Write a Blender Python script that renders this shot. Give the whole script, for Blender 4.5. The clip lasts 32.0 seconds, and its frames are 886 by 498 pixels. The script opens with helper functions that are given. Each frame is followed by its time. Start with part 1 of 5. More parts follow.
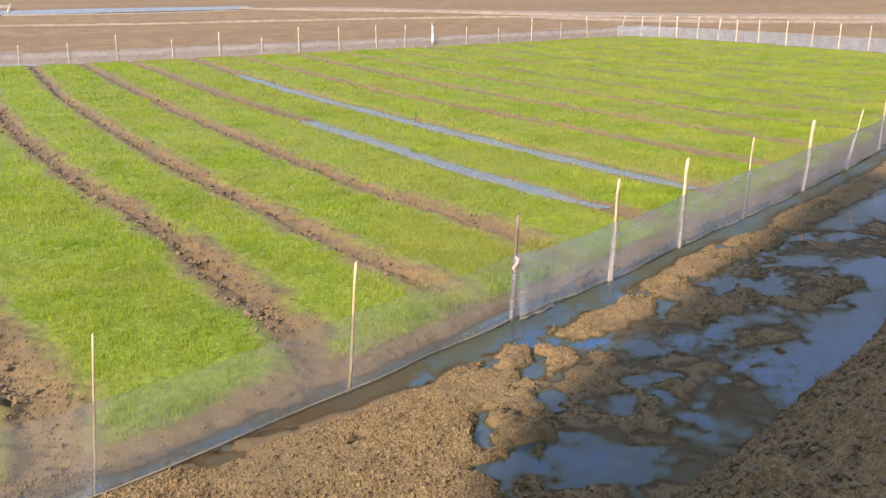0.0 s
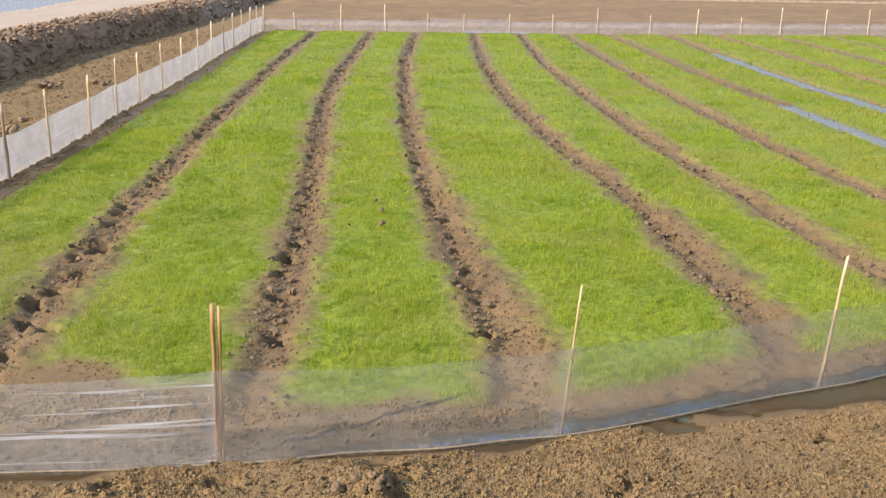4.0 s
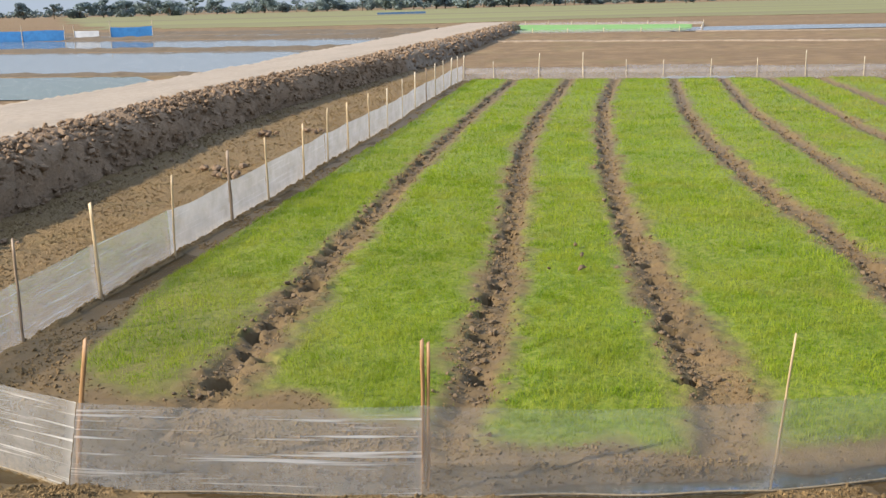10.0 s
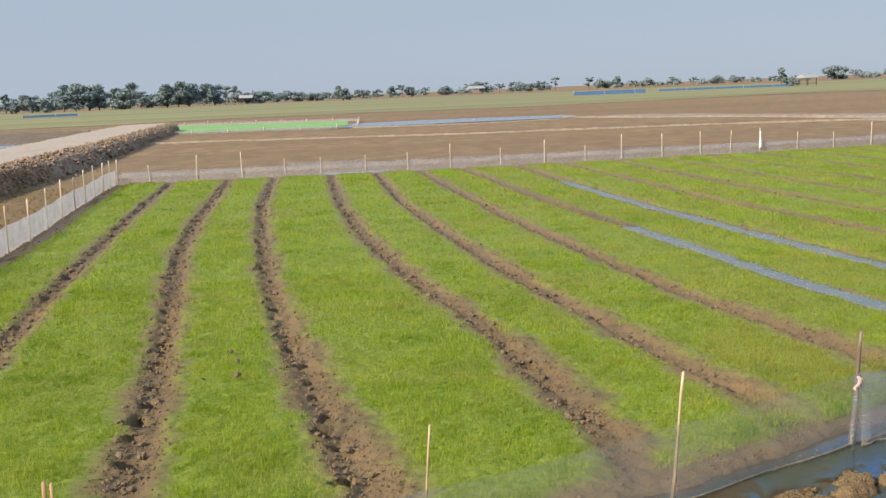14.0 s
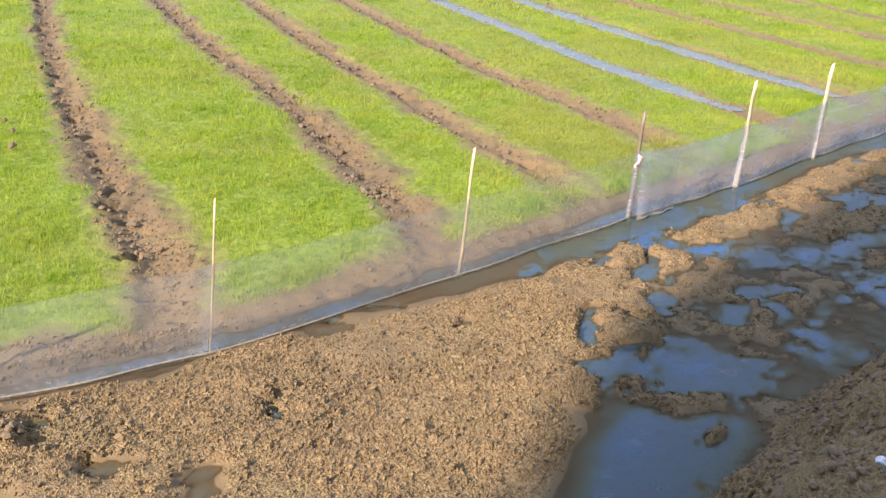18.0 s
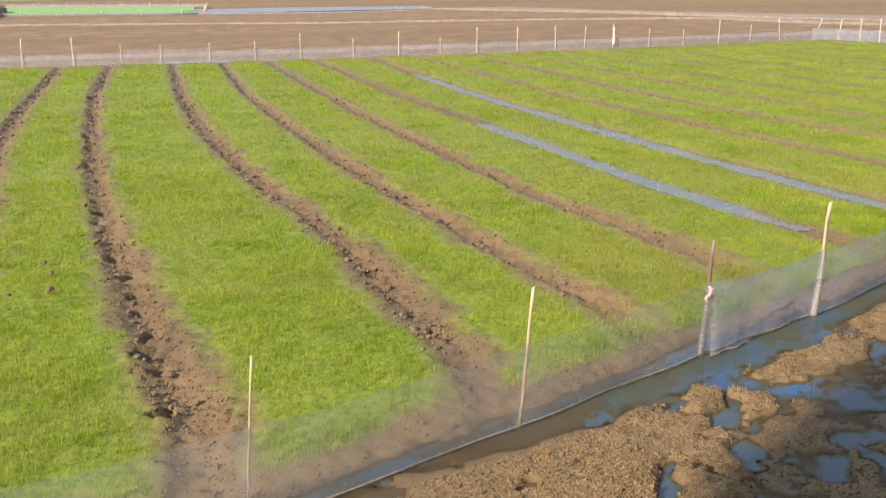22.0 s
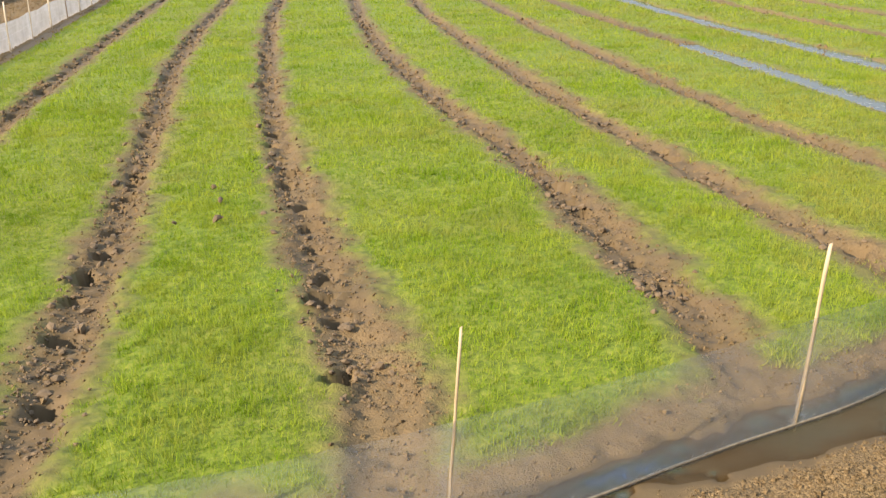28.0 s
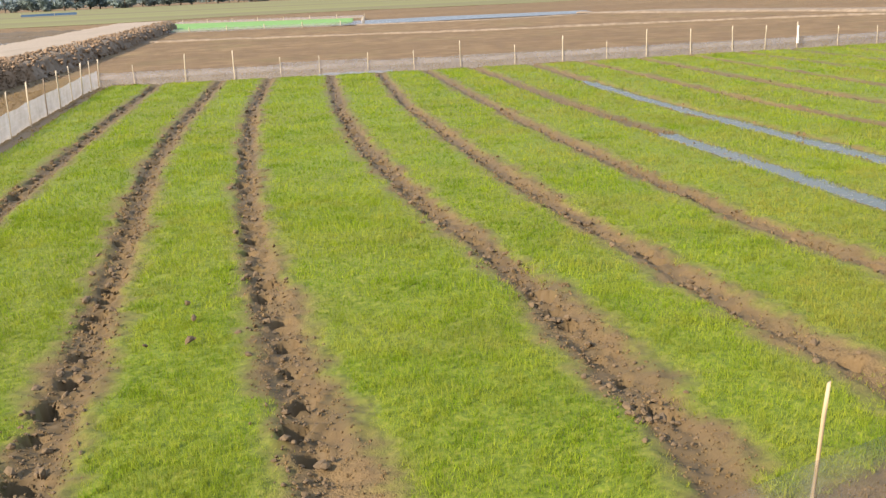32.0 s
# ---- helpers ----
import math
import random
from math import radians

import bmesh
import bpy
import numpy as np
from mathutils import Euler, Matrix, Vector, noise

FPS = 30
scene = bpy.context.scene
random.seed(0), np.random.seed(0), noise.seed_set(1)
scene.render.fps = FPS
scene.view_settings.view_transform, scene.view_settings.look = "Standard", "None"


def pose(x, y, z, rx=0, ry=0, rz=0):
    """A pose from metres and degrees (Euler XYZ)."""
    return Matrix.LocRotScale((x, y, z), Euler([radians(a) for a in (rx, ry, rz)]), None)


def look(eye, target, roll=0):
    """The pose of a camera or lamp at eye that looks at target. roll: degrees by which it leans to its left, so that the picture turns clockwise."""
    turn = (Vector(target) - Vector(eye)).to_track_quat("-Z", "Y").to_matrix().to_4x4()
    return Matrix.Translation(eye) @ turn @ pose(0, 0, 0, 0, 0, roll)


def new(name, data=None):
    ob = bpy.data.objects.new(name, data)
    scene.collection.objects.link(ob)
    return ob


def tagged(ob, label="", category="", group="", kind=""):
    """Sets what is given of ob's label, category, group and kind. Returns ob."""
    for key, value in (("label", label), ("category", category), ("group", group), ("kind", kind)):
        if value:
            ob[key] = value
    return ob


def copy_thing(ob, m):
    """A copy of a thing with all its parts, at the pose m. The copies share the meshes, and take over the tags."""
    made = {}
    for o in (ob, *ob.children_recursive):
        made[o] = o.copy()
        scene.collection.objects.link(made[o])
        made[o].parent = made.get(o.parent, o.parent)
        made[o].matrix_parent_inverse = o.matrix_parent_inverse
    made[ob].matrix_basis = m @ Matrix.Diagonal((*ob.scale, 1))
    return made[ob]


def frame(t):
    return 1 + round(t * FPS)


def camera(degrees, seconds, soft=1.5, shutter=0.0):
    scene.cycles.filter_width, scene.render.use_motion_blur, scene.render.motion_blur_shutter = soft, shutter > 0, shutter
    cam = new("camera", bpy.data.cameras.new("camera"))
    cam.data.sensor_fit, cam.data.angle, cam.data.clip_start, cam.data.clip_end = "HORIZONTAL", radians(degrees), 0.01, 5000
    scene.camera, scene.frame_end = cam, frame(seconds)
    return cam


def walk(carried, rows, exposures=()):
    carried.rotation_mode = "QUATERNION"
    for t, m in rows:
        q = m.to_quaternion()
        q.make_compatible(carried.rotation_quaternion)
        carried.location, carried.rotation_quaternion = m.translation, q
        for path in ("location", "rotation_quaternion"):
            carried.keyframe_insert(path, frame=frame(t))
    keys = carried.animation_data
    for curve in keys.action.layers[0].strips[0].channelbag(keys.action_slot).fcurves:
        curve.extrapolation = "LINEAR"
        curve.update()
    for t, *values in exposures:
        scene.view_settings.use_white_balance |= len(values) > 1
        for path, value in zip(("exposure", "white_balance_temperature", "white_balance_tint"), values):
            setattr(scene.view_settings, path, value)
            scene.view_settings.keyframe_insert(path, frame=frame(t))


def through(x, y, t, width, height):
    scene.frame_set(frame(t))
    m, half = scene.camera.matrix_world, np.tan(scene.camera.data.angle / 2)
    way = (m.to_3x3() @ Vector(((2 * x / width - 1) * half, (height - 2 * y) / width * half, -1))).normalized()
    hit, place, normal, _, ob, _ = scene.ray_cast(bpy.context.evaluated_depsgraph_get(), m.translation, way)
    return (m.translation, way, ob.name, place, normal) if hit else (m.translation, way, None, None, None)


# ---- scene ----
# ---------------------------------------------------------------- camera
cam = camera(48.76, 32.0, soft=1.45)
# seconds, eye x, y, z, then heading to the left of +y, pitch and roll in degrees
PATH = [
    (0.0, 0.144, -0.310, 2.655, -24.17, -15.72, -0.54),
    (0.5, 0.135, -0.196, 2.629, -22.00, -16.04, -0.49),
    (1.0, 0.116, -0.200, 2.623, -19.36, -15.92, -0.61),
    (1.5, 0.063, -0.205, 2.626, -16.33, -15.70, -0.75),
    (2.0, -0.002, -0.227, 2.643, -11.71, -15.49, -0.64),
    (2.5, -0.057, -0.229, 2.628, -7.23, -15.47, -0.54),
    (3.0, -0.059, -0.243, 2.605, -2.93, -15.55, -0.38),
    (3.5, -0.096, -0.279, 2.614, 0.02, -16.13, 0.03),
    (5.5, -0.245, -0.328, 2.616, 7.59, -18.64, 1.26),
    (6.0, -0.264, -0.332, 2.601, 10.47, -19.11, 1.28),
    (6.5, -0.281, -0.346, 2.587, 13.55, -21.03, 1.31),
    (7.0, -0.270, -0.334, 2.560, 16.45, -24.01, 1.00),
    (7.5, -0.279, -0.334, 2.536, 18.04, -26.40, 0.71),
    (8.0, -0.277, -0.344, 2.545, 18.84, -26.88, 0.71),
    (8.5, -0.279, -0.349, 2.574, 18.76, -24.69, 0.60),
    (9.0, -0.264, -0.348, 2.610, 17.91, -21.00, -0.24),
    (9.5, -0.249, -0.400, 2.603, 15.90, -16.94, -0.90),
    (10.0, -0.210, -0.404, 2.615, 13.65, -14.11, -1.50),
    (10.5, -0.178, -0.457, 2.624, 11.24, -12.01, -1.77),
    (11.0, -0.187, -0.494, 2.652, 9.18, -10.17, -1.90),
    (11.5, -0.188, -0.554, 2.694, 7.23, -8.82, -2.04),
    (12.0, -0.184, -0.545, 2.715, 5.12, -8.08, -2.29),
    (12.5, -0.157, -0.570, 2.714, 2.71, -8.09, -1.89),
    (13.0, -0.096, -0.501, 2.698, 0.24, -8.40, -2.09),
    (13.5, -0.035, -0.442, 2.707, -2.65, -8.68, -2.10),
    (14.0, 0.040, -0.355, 2.683, -5.65, -9.19, -2.31),
    (14.5, 0.100, -0.297, 2.669, -8.21, -10.46, -2.66),
    (15.0, 0.174, -0.292, 2.664, -10.65, -12.33, -3.38),
    (15.5, 0.214, -0.302, 2.672, -13.31, -14.73, -3.15),
    (17.5, 0.207, -0.269, 2.638, -18.49, -21.55, 1.27),
    (18.0, 0.162, -0.270, 2.643, -17.07, -22.35, 1.74),
    (18.5, 0.117, -0.280, 2.643, -14.21, -21.39, 1.71),
    (19.0, 0.102, -0.283, 2.666, -11.72, -20.05, 1.42),
    (19.5, 0.102, -0.286, 2.682, -10.56, -18.90, 0.82),
    (20.0, 0.107, -0.279, 2.683, -10.71, -17.78, 0.14),
    (20.5, 0.088, -0.268, 2.676, -11.87, -16.60, -0.23),
    (21.0, 0.236, 0.239, 2.621, -12.59, -16.41, -0.36),
    (21.5, 0.251, 0.246, 2.631, -13.12, -15.70, -0.53),
    (22.0, 0.265, 0.253, 2.641, -14.04, -15.61, -0.59),
    (22.5, 0.425, 0.711, 2.599, -15.28, -15.63, -0.86),
    (23.0, 0.786, 1.742, 2.493, -16.72, -16.29, -0.98),
    (23.5, 0.870, 1.749, 2.519, -18.46, -15.80, -0.98),
    (24.0, 0.955, 1.757, 2.546, -20.14, -15.24, -1.11),
    (24.5, 1.039, 1.764, 2.573, -21.18, -14.93, -1.34),
    (26.5, 0.474, 1.701, 2.437, -11.98, -16.84, -1.49),
    (27.0, 0.345, 1.624, 2.360, -8.06, -17.77, -2.00),
    (27.5, 0.241, 1.584, 2.317, -5.60, -18.58, -1.93),
    (28.0, 0.162, 1.574, 2.305, -3.85, -19.43, -1.66),
    (28.5, 0.106, 1.589, 2.315, -2.42, -19.87, -1.63),
    (29.0, 0.072, 1.621, 2.342, -1.22, -19.37, -1.56),
    (29.5, 0.057, 1.666, 2.379, -0.73, -18.33, -1.42),
    (30.0, 0.061, 1.718, 2.421, -0.90, -16.85, -1.58),
    (30.5, 0.082, 1.769, 2.461, -1.25, -15.83, -1.74),
    (31.0, 0.119, 1.814, 2.493, -1.56, -15.18, -2.30),
    (31.5, 0.171, 1.847, 2.510, -2.89, -14.88, -2.78),
    (32.0, 0.235, 1.862, 2.507, -4.88, -14.95, -2.62),
]


def aim(x, y, z, yaw, pitch, roll):
    a, b = radians(yaw), radians(pitch)
    ahead = Vector((-math.sin(a) * math.cos(b), math.cos(a) * math.cos(b), math.sin(b)))
    eye = Vector((x, y, z))
    return look(eye, eye + ahead, roll)


EXPOSURES = [(0.0, 1.20, 6800, 19), (2.0, 1.15, 6800, 17), (5.5, 1.17, 6820, 17), (7.2, 1.6, 5750, 17), (8.3, 1.68, 5600, 18), (9.0, 1.42, 5900, 19), (9.5, 1.18, 6570, 12), (11.0, 0.78, 6720, 11), (15.0, 0.92, 6720, 12), (17.5, 1.60, 6480, 20),
             (19.0, 1.40, 6620, 19), (21.0, 1.08, 6900, 18), (26.0, 1.21, 7150, 14), (29.5, 1.25, 7150, 13), (30.5, 1.15, 7120, 11), (32.0, 1.08, 7150, 14)]
walk(cam, [(row[0], aim(*row[1:])) for row in PATH], EXPOSURES)

# ---------------------------------------------------------------- light
SUN_AZ, SUN_EL = 58.0, 30.0          # shadows fall towards this heading (from +y to +x)
world = bpy.data.worlds.new("sky")
scene.world = world
world.use_nodes = True
wn = world.node_tree.nodes
sky = wn.new("ShaderNodeTexSky")
sky.sky_type = "NISHITA"
sky.sun_disc = False
sky.sun_elevation = radians(SUN_EL)
sky.sun_rotation = radians(SUN_AZ + 180.0)
sky.air_density, sky.dust_density, sky.ozone_density = 1.0, 0.4, 3.0
wn["Background"].inputs["Strength"].default_value = 0.116
haze = wn.new("ShaderNodeMix")          # even milky haze over the clear sky
haze.data_type = "RGBA"
haze.inputs[0].default_value = 0.95
way_up = wn.new("ShaderNodeTexCoord")
split = wn.new("ShaderNodeSeparateXYZ")
deepen = wn.new("ShaderNodeValToRGB")    # pale at the horizon, deeper blue towards the zenith
deepen.color_ramp.elements[0].position, deepen.color_ramp.elements[0].color = 0.10, (1.88, 2.30, 2.92, 1.0)
deepen.color_ramp.elements[1].position, deepen.color_ramp.elements[1].color = 0.50, (3.3, 4.4, 6.2, 1.0)
world.node_tree.links.new(way_up.outputs["Generated"], split.inputs[0])
world.node_tree.links.new(split.outputs["Z"], deepen.inputs[0])
world.node_tree.links.new(deepen.outputs[0], haze.inputs[7])
world.node_tree.links.new(sky.outputs[0], haze.inputs[6])
world.node_tree.links.new(haze.outputs[2], wn["Background"].inputs["Color"])
sun_data = bpy.data.lights.new("sun", "SUN")
sun_data.energy, sun_data.angle, sun_data.color = 4.75, radians(0.9), (1.0, 0.92, 0.79)
sun = new("sun", sun_data)
sd = Vector((math.sin(radians(SUN_AZ)) * math.cos(radians(SUN_EL)), math.cos(radians(SUN_AZ)) * math.cos(radians(SUN_EL)), -math.sin(radians(SUN_EL))))
sun.rotation_mode = "QUATERNION"
sun.rotation_quaternion = sd.to_track_quat("-Z", "Y")
sun.location = (-20, -15, 30)

# ---------------------------------------------------------------- materials


class Nodes:
    """Short forms for building a material's node tree."""

    def __init__(self, name):
        self.mat = bpy.data.materials.new(name)
        self.mat.use_nodes = True
        self.t = self.mat.node_tree
        self.b = self.t.nodes["Principled BSDF"]
        self.out = self.t.nodes["Material Output"]
        self.geo = None

    def n(self, kind, **inputs):
        node = self.t.nodes.new(kind)
        for key, value in inputs.items():
            self.put(node.inputs[key.replace("_", " ")], value)
        return node

    def put(self, socket, value):
        if isinstance(value, bpy.types.NodeSocket):
            self.t.links.new(value, socket)
        else:
            socket.default_value = value

    def pos(self):
        if self.geo is None:
            self.geo = self.n("ShaderNodeNewGeometry")
        return self.geo.outputs["Position"]

    def noise(self, scale, detail=5.0, rough=0.6, stretch=None, coord=None):
        coord = coord or self.pos()
        if stretch:
            m = self.n("ShaderNodeMapping", Vector=coord, Scale=stretch)
            coord = m.outputs[0]
        return self.n("ShaderNodeTexNoise", Vector=coord, Scale=scale, Detail=detail, Roughness=rough).outputs["Fac"]

    def ramp(self, fac, stops):
        r = self.n("ShaderNodeValToRGB", Fac=fac)
        e = r.color_ramp.elements
        while len(e) < len(stops):
            e.new(0.5)
        for el, (p, c) in zip(e, stops):
            el.position, el.color = p, (*c, 1.0) if len(c) == 3 else c
        return r.outputs["Color"]

    def level(self, fac, lo, hi, a=0.0, b=1.0):
        m = self.n("ShaderNodeMapRange", Value=fac, From_Min=lo, From_Max=hi, To_Min=a, To_Max=b)
        return m.outputs[0]

    def mix(self, fac, a, b, kind="MIX"):
        m = self.t.nodes.new("ShaderNodeMix")
        m.data_type, m.blend_type = "RGBA", kind
        self.put(m.inputs[0], fac)
        self.put(m.inputs[6], a if isinstance(a, bpy.types.NodeSocket) else (*a, 1.0))
        self.put(m.inputs[7], b if isinstance(b, bpy.types.NodeSocket) else (*b, 1.0))
        return m.outputs[2]

    def math(self, op, a, b=0.0):
        m = self.t.nodes.new("ShaderNodeMath")
        m.operation = op
        self.put(m.inputs[0], a)
        self.put(m.inputs[1], b)
        return m.outputs[0]

    def bump(self, height, strength, distance, normal=None):
        b = self.n("ShaderNodeBump", Height=height, Strength=strength, Distance=distance)
        if normal:
            self.put(b.inputs["Normal"], normal)
        return b.outputs[0]

    def set(self, **inputs):
        for key, value in inputs.items():
            self.put(self.b.inputs[key.replace("_", " ")], value)
        return self.mat

    def attr(self, name):
        a = self.n("ShaderNodeAttribute")
        a.attribute_name = name
        return a.outputs["Fac"]

    def island(self):
        self.pos()
        return self.geo.outputs["Random Per Island"]

    def rnd(self):
        return self.n("ShaderNodeObjectInfo").outputs["Random"]


def make_mud():
    m = Nodes("mud")
    fine = m.noise(38, 6, 0.7)
    mid = m.noise(5.0, 4, 0.6)
    big = m.noise(0.35, 3, 0.6)
    col = m.ramp(fine, [(0.25, (0.090, 0.057, 0.025)), (0.5, (0.185, 0.117, 0.051)), (0.8, (0.300, 0.201, 0.093))])
    col = m.mix(m.level(mid, 0.35, 0.7, 0.0, 0.55), col, (0.158, 0.103, 0.046))
    col = m.mix(m.level(big, 0.4, 0.65, 0.0, 0.45), col, (0.218, 0.142, 0.063))
    col = m.mix(m.level(m.island(), 0.0, 1.0, 0.15, 0.65), col, m.ramp(m.island(), [(0.0, (0.095, 0.060, 0.030)), (1.0, (0.350, 0.234, 0.113))]))
    col = m.mix(m.level(m.noise(1.7, 5, 0.65), 0.50, 0.66, 0.0, 0.45), col, (0.150, 0.121, 0.053))
    wet = m.attr("wet")
    col = m.mix(m.math("MULTIPLY", wet, 0.85), col, (0.078, 0.055, 0.030))
    bed = m.attr("bed")
    bedcol = m.ramp(m.noise(22, 4, 0.7), [(0.3, (0.046, 0.080, 0.007)), (0.5, (0.130, 0.190, 0.012)), (0.72, (0.25, 0.255, 0.040))])
    col = m.mix(m.math("MULTIPLY", bed, 0.82), col, bedcol)
    rough = m.level(wet, 0.0, 1.0, 0.92, 0.55)
    warp = m.n("ShaderNodeTexNoise", Vector=m.pos(), Scale=34.0, Detail=3.0)
    askew = m.n("ShaderNodeVectorMath", Vector=warp.outputs["Color"])
    askew.operation = "MULTIPLY_ADD"
    askew.inputs[1].default_value = (0.035, 0.035, 0.035)
    m.t.links.new(m.pos(), askew.inputs[2])
    grain = m.n("ShaderNodeTexVoronoi", Vector=askew.outputs[0], Scale=88.0, Randomness=1.0)
    col = m.mix(m.level(wet, 0.2, 0.8, 0.75, 0.0), col, m.mix(0.5, col, m.ramp(m.n("ShaderNodeSeparateColor", Color=grain.outputs["Color"]).outputs[0], [(0.0, (0.080, 0.052, 0.026)), (1.0, (0.390, 0.271, 0.141))])))
    lump = m.math("SUBTRACT", 1.0, m.math("MULTIPLY", grain.outputs["Distance"], 1.6))
    nrm = m.bump(m.noise(130, 4, 0.7), m.level(wet, 0.3, 0.9, 0.6, 0.15), 0.010, m.bump(lump, m.level(wet, 0.3, 0.9, 0.9, 0.05), 0.011))
    return m.set(Base_Color=col, Roughness=rough, Normal=nrm, Specular_IOR_Level=0.12)


def make_far_mud():
    m = Nodes("far_mud")
    col = m.ramp(m.noise(0.8, 8, 0.7), [(0.3, (0.095, 0.058, 0.028)), (0.5, (0.172, 0.108, 0.052)), (0.72, (0.27, 0.178, 0.092))])
    weeds = m.level(m.noise(0.22, 6, 0.65), 0.52, 0.7, 0.0, 0.6)
    col = m.mix(weeds, col, (0.145, 0.12, 0.045))
    band = m.noise(0.05, 3, 0.5, stretch=(0.25, 1.6, 1.0))
    col = m.mix(m.level(band, 0.42, 0.62, 0.0, 0.55), col, (0.128, 0.078, 0.038))
    return m.set(Base_Color=col, Roughness=0.92, Normal=m.bump(m.noise(3.0, 6, 0.7), 0.7, 0.15), Specular_IOR_Level=0.3)


def make_bank():
    m = Nodes("dry_clods")
    fine = m.noise(26, 6, 0.7)
    col = m.ramp(fine, [(0.25, (0.125, 0.078, 0.042)), (0.5, (0.240, 0.156, 0.092)), (0.8, (0.37, 0.255, 0.160))])
    col = m.mix(m.level(m.noise(1.2, 4, 0.6), 0.4, 0.7, 0.0, 0.6), col, (0.135, 0.090, 0.052))
    return m.set(Base_Color=col, Roughness=0.93, Normal=m.bump(m.noise(40, 6, 0.7), 0.8, 0.02, m.bump(m.noise(9, 5, 0.65), 0.8, 0.06)))


def make_road():
    m = Nodes("packed_earth")
    col = m.ramp(m.noise(7, 7, 0.7), [(0.3, (0.24, 0.185, 0.135)), (0.55, (0.30, 0.24, 0.18)), (0.8, (0.35, 0.285, 0.22))])
    col = m.mix(m.level(m.noise(0.6, 5, 0.6, stretch=(2.4, 0.35, 1.0)), 0.45, 0.7, 0.0, 0.5), col, (0.21, 0.165, 0.12))
    return m.set(Base_Color=col, Roughness=0.95, Normal=m.bump(m.noise(30, 6, 0.7), 0.6, 0.02))


def make_water(name, body, tint, murk, shallow=None):
    """Standing water: murky, with patches of scum. Where shallow is given, it clears towards its edge by the mesh's own depth."""
    m = Nodes(name)
    if shallow:
        depth = m.attr("depth")
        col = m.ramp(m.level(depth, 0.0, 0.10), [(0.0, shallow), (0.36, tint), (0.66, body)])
        col = m.mix(m.math("MULTIPLY", m.level(m.noise(2.6, 6, 0.7), 0.50, 0.72, 0.0, 0.5), m.level(depth, 0.03, 0.08)), col, (0.060, 0.072, 0.056))
        scum = m.level(m.noise(9.0, 7, 0.78, stretch=(0.7, 1.3, 1.0)), 0.56, 0.72, 0.0, 0.45)
        thick = m.n("ShaderNodeMapRange", Value=m.math("ADD", depth, m.level(m.noise(11.0, 4, 0.6), 0.3, 0.7, -0.006, 0.006)), From_Min=-0.004, From_Max=0.064, To_Min=0.0, To_Max=0.92)
        fill = thick.outputs[0]
    else:
        col = m.mix(m.level(m.noise(1.4, 5, 0.6), 0.4, 0.65), body, tint)
        scum = m.level(m.noise(7.0, 7, 0.78, stretch=(0.7, 1.3, 1.0)), 0.53, 0.68, 0.0, 0.75)
        fill = murk
    col = m.mix(scum, col, (0.14, 0.11, 0.07))
    dif = m.n("ShaderNodeBsdfDiffuse", Color=col)
    clear = m.n("ShaderNodeBsdfTransparent")
    clear.inputs["Color"].default_value = (0.72, 0.68, 0.58, 1.0) if shallow else (0.46, 0.60, 0.66, 1.0)
    inner = m.n("ShaderNodeMixShader", Fac=m.math("MINIMUM", m.math("ADD", m.math("MULTIPLY", scum, fill), fill), 1.0))
    m.t.links.new(clear.outputs[0], inner.inputs[1])
    m.t.links.new(dif.outputs[0], inner.inputs[2])
    nrm = m.bump(m.noise(6.0, 3, 0.5), 0.06, 0.01)
    gls = m.n("ShaderNodeBsdfGlossy", Roughness=m.level(scum, 0.0, 0.6, 0.03, 0.4), Normal=nrm)
    fres = m.n("ShaderNodeFresnel", IOR=1.40 if shallow else 1.45, Normal=nrm)
    top = m.n("ShaderNodeMixShader", Fac=m.math("MULTIPLY", fres.outputs[0], m.level(m.attr("depth"), 0.015, 0.070, 0.10, 1.0)) if shallow else fres.outputs[0])
    m.t.links.new(inner.outputs[0], top.inputs[1])
    m.t.links.new(gls.outputs[0], top.inputs[2])
    m.t.links.new(top.outputs[0], m.out.inputs["Surface"])
    return m.mat


def make_grass(name, low, mid_c, high):
    m = Nodes(name)
    patch = m.noise(0.55, 5, 0.6)
    col = m.ramp(m.math("ADD", m.math("MULTIPLY", m.island(), 0.4), m.math("MULTIPLY", m.attr("tone"), 0.6)), [(0.12, low), (0.45, mid_c), (0.88, high)])
    col = m.mix(m.level(patch, 0.45, 0.66, 0.0, 0.6), col, high)
    col = m.mix(m.level(m.noise(0.9, 4, 0.65), 0.40, 0.56, 0.5, 0.0), col, low)
    col = m.mix(m.level(m.noise(2.3, 4, 0.6), 0.52, 0.68, 0.0, 0.3), col, low)
    col = m.mix(m.level(m.noise(1.1, 5, 0.7), 0.50, 0.70, 0.0, 0.45), col, m.mix(0.5, high, (0.34, 0.27, 0.06)))
    col = m.mix(m.attr("dry"), col, (0.285, 0.225, 0.075))
    tr = m.n("ShaderNodeBsdfTranslucent", Color=m.mix(0.25, col, high))
    m.set(Base_Color=col, Roughness=0.8, Specular_IOR_Level=0.06)
    sh = m.n("ShaderNodeMixShader", Fac=0.38)
    m.t.links.new(m.b.outputs[0], sh.inputs[1])
    m.t.links.new(tr.outputs[0], sh.inputs[2])
    m.t.links.new(sh.outputs[0], m.out.inputs["Surface"])
    return m.mat


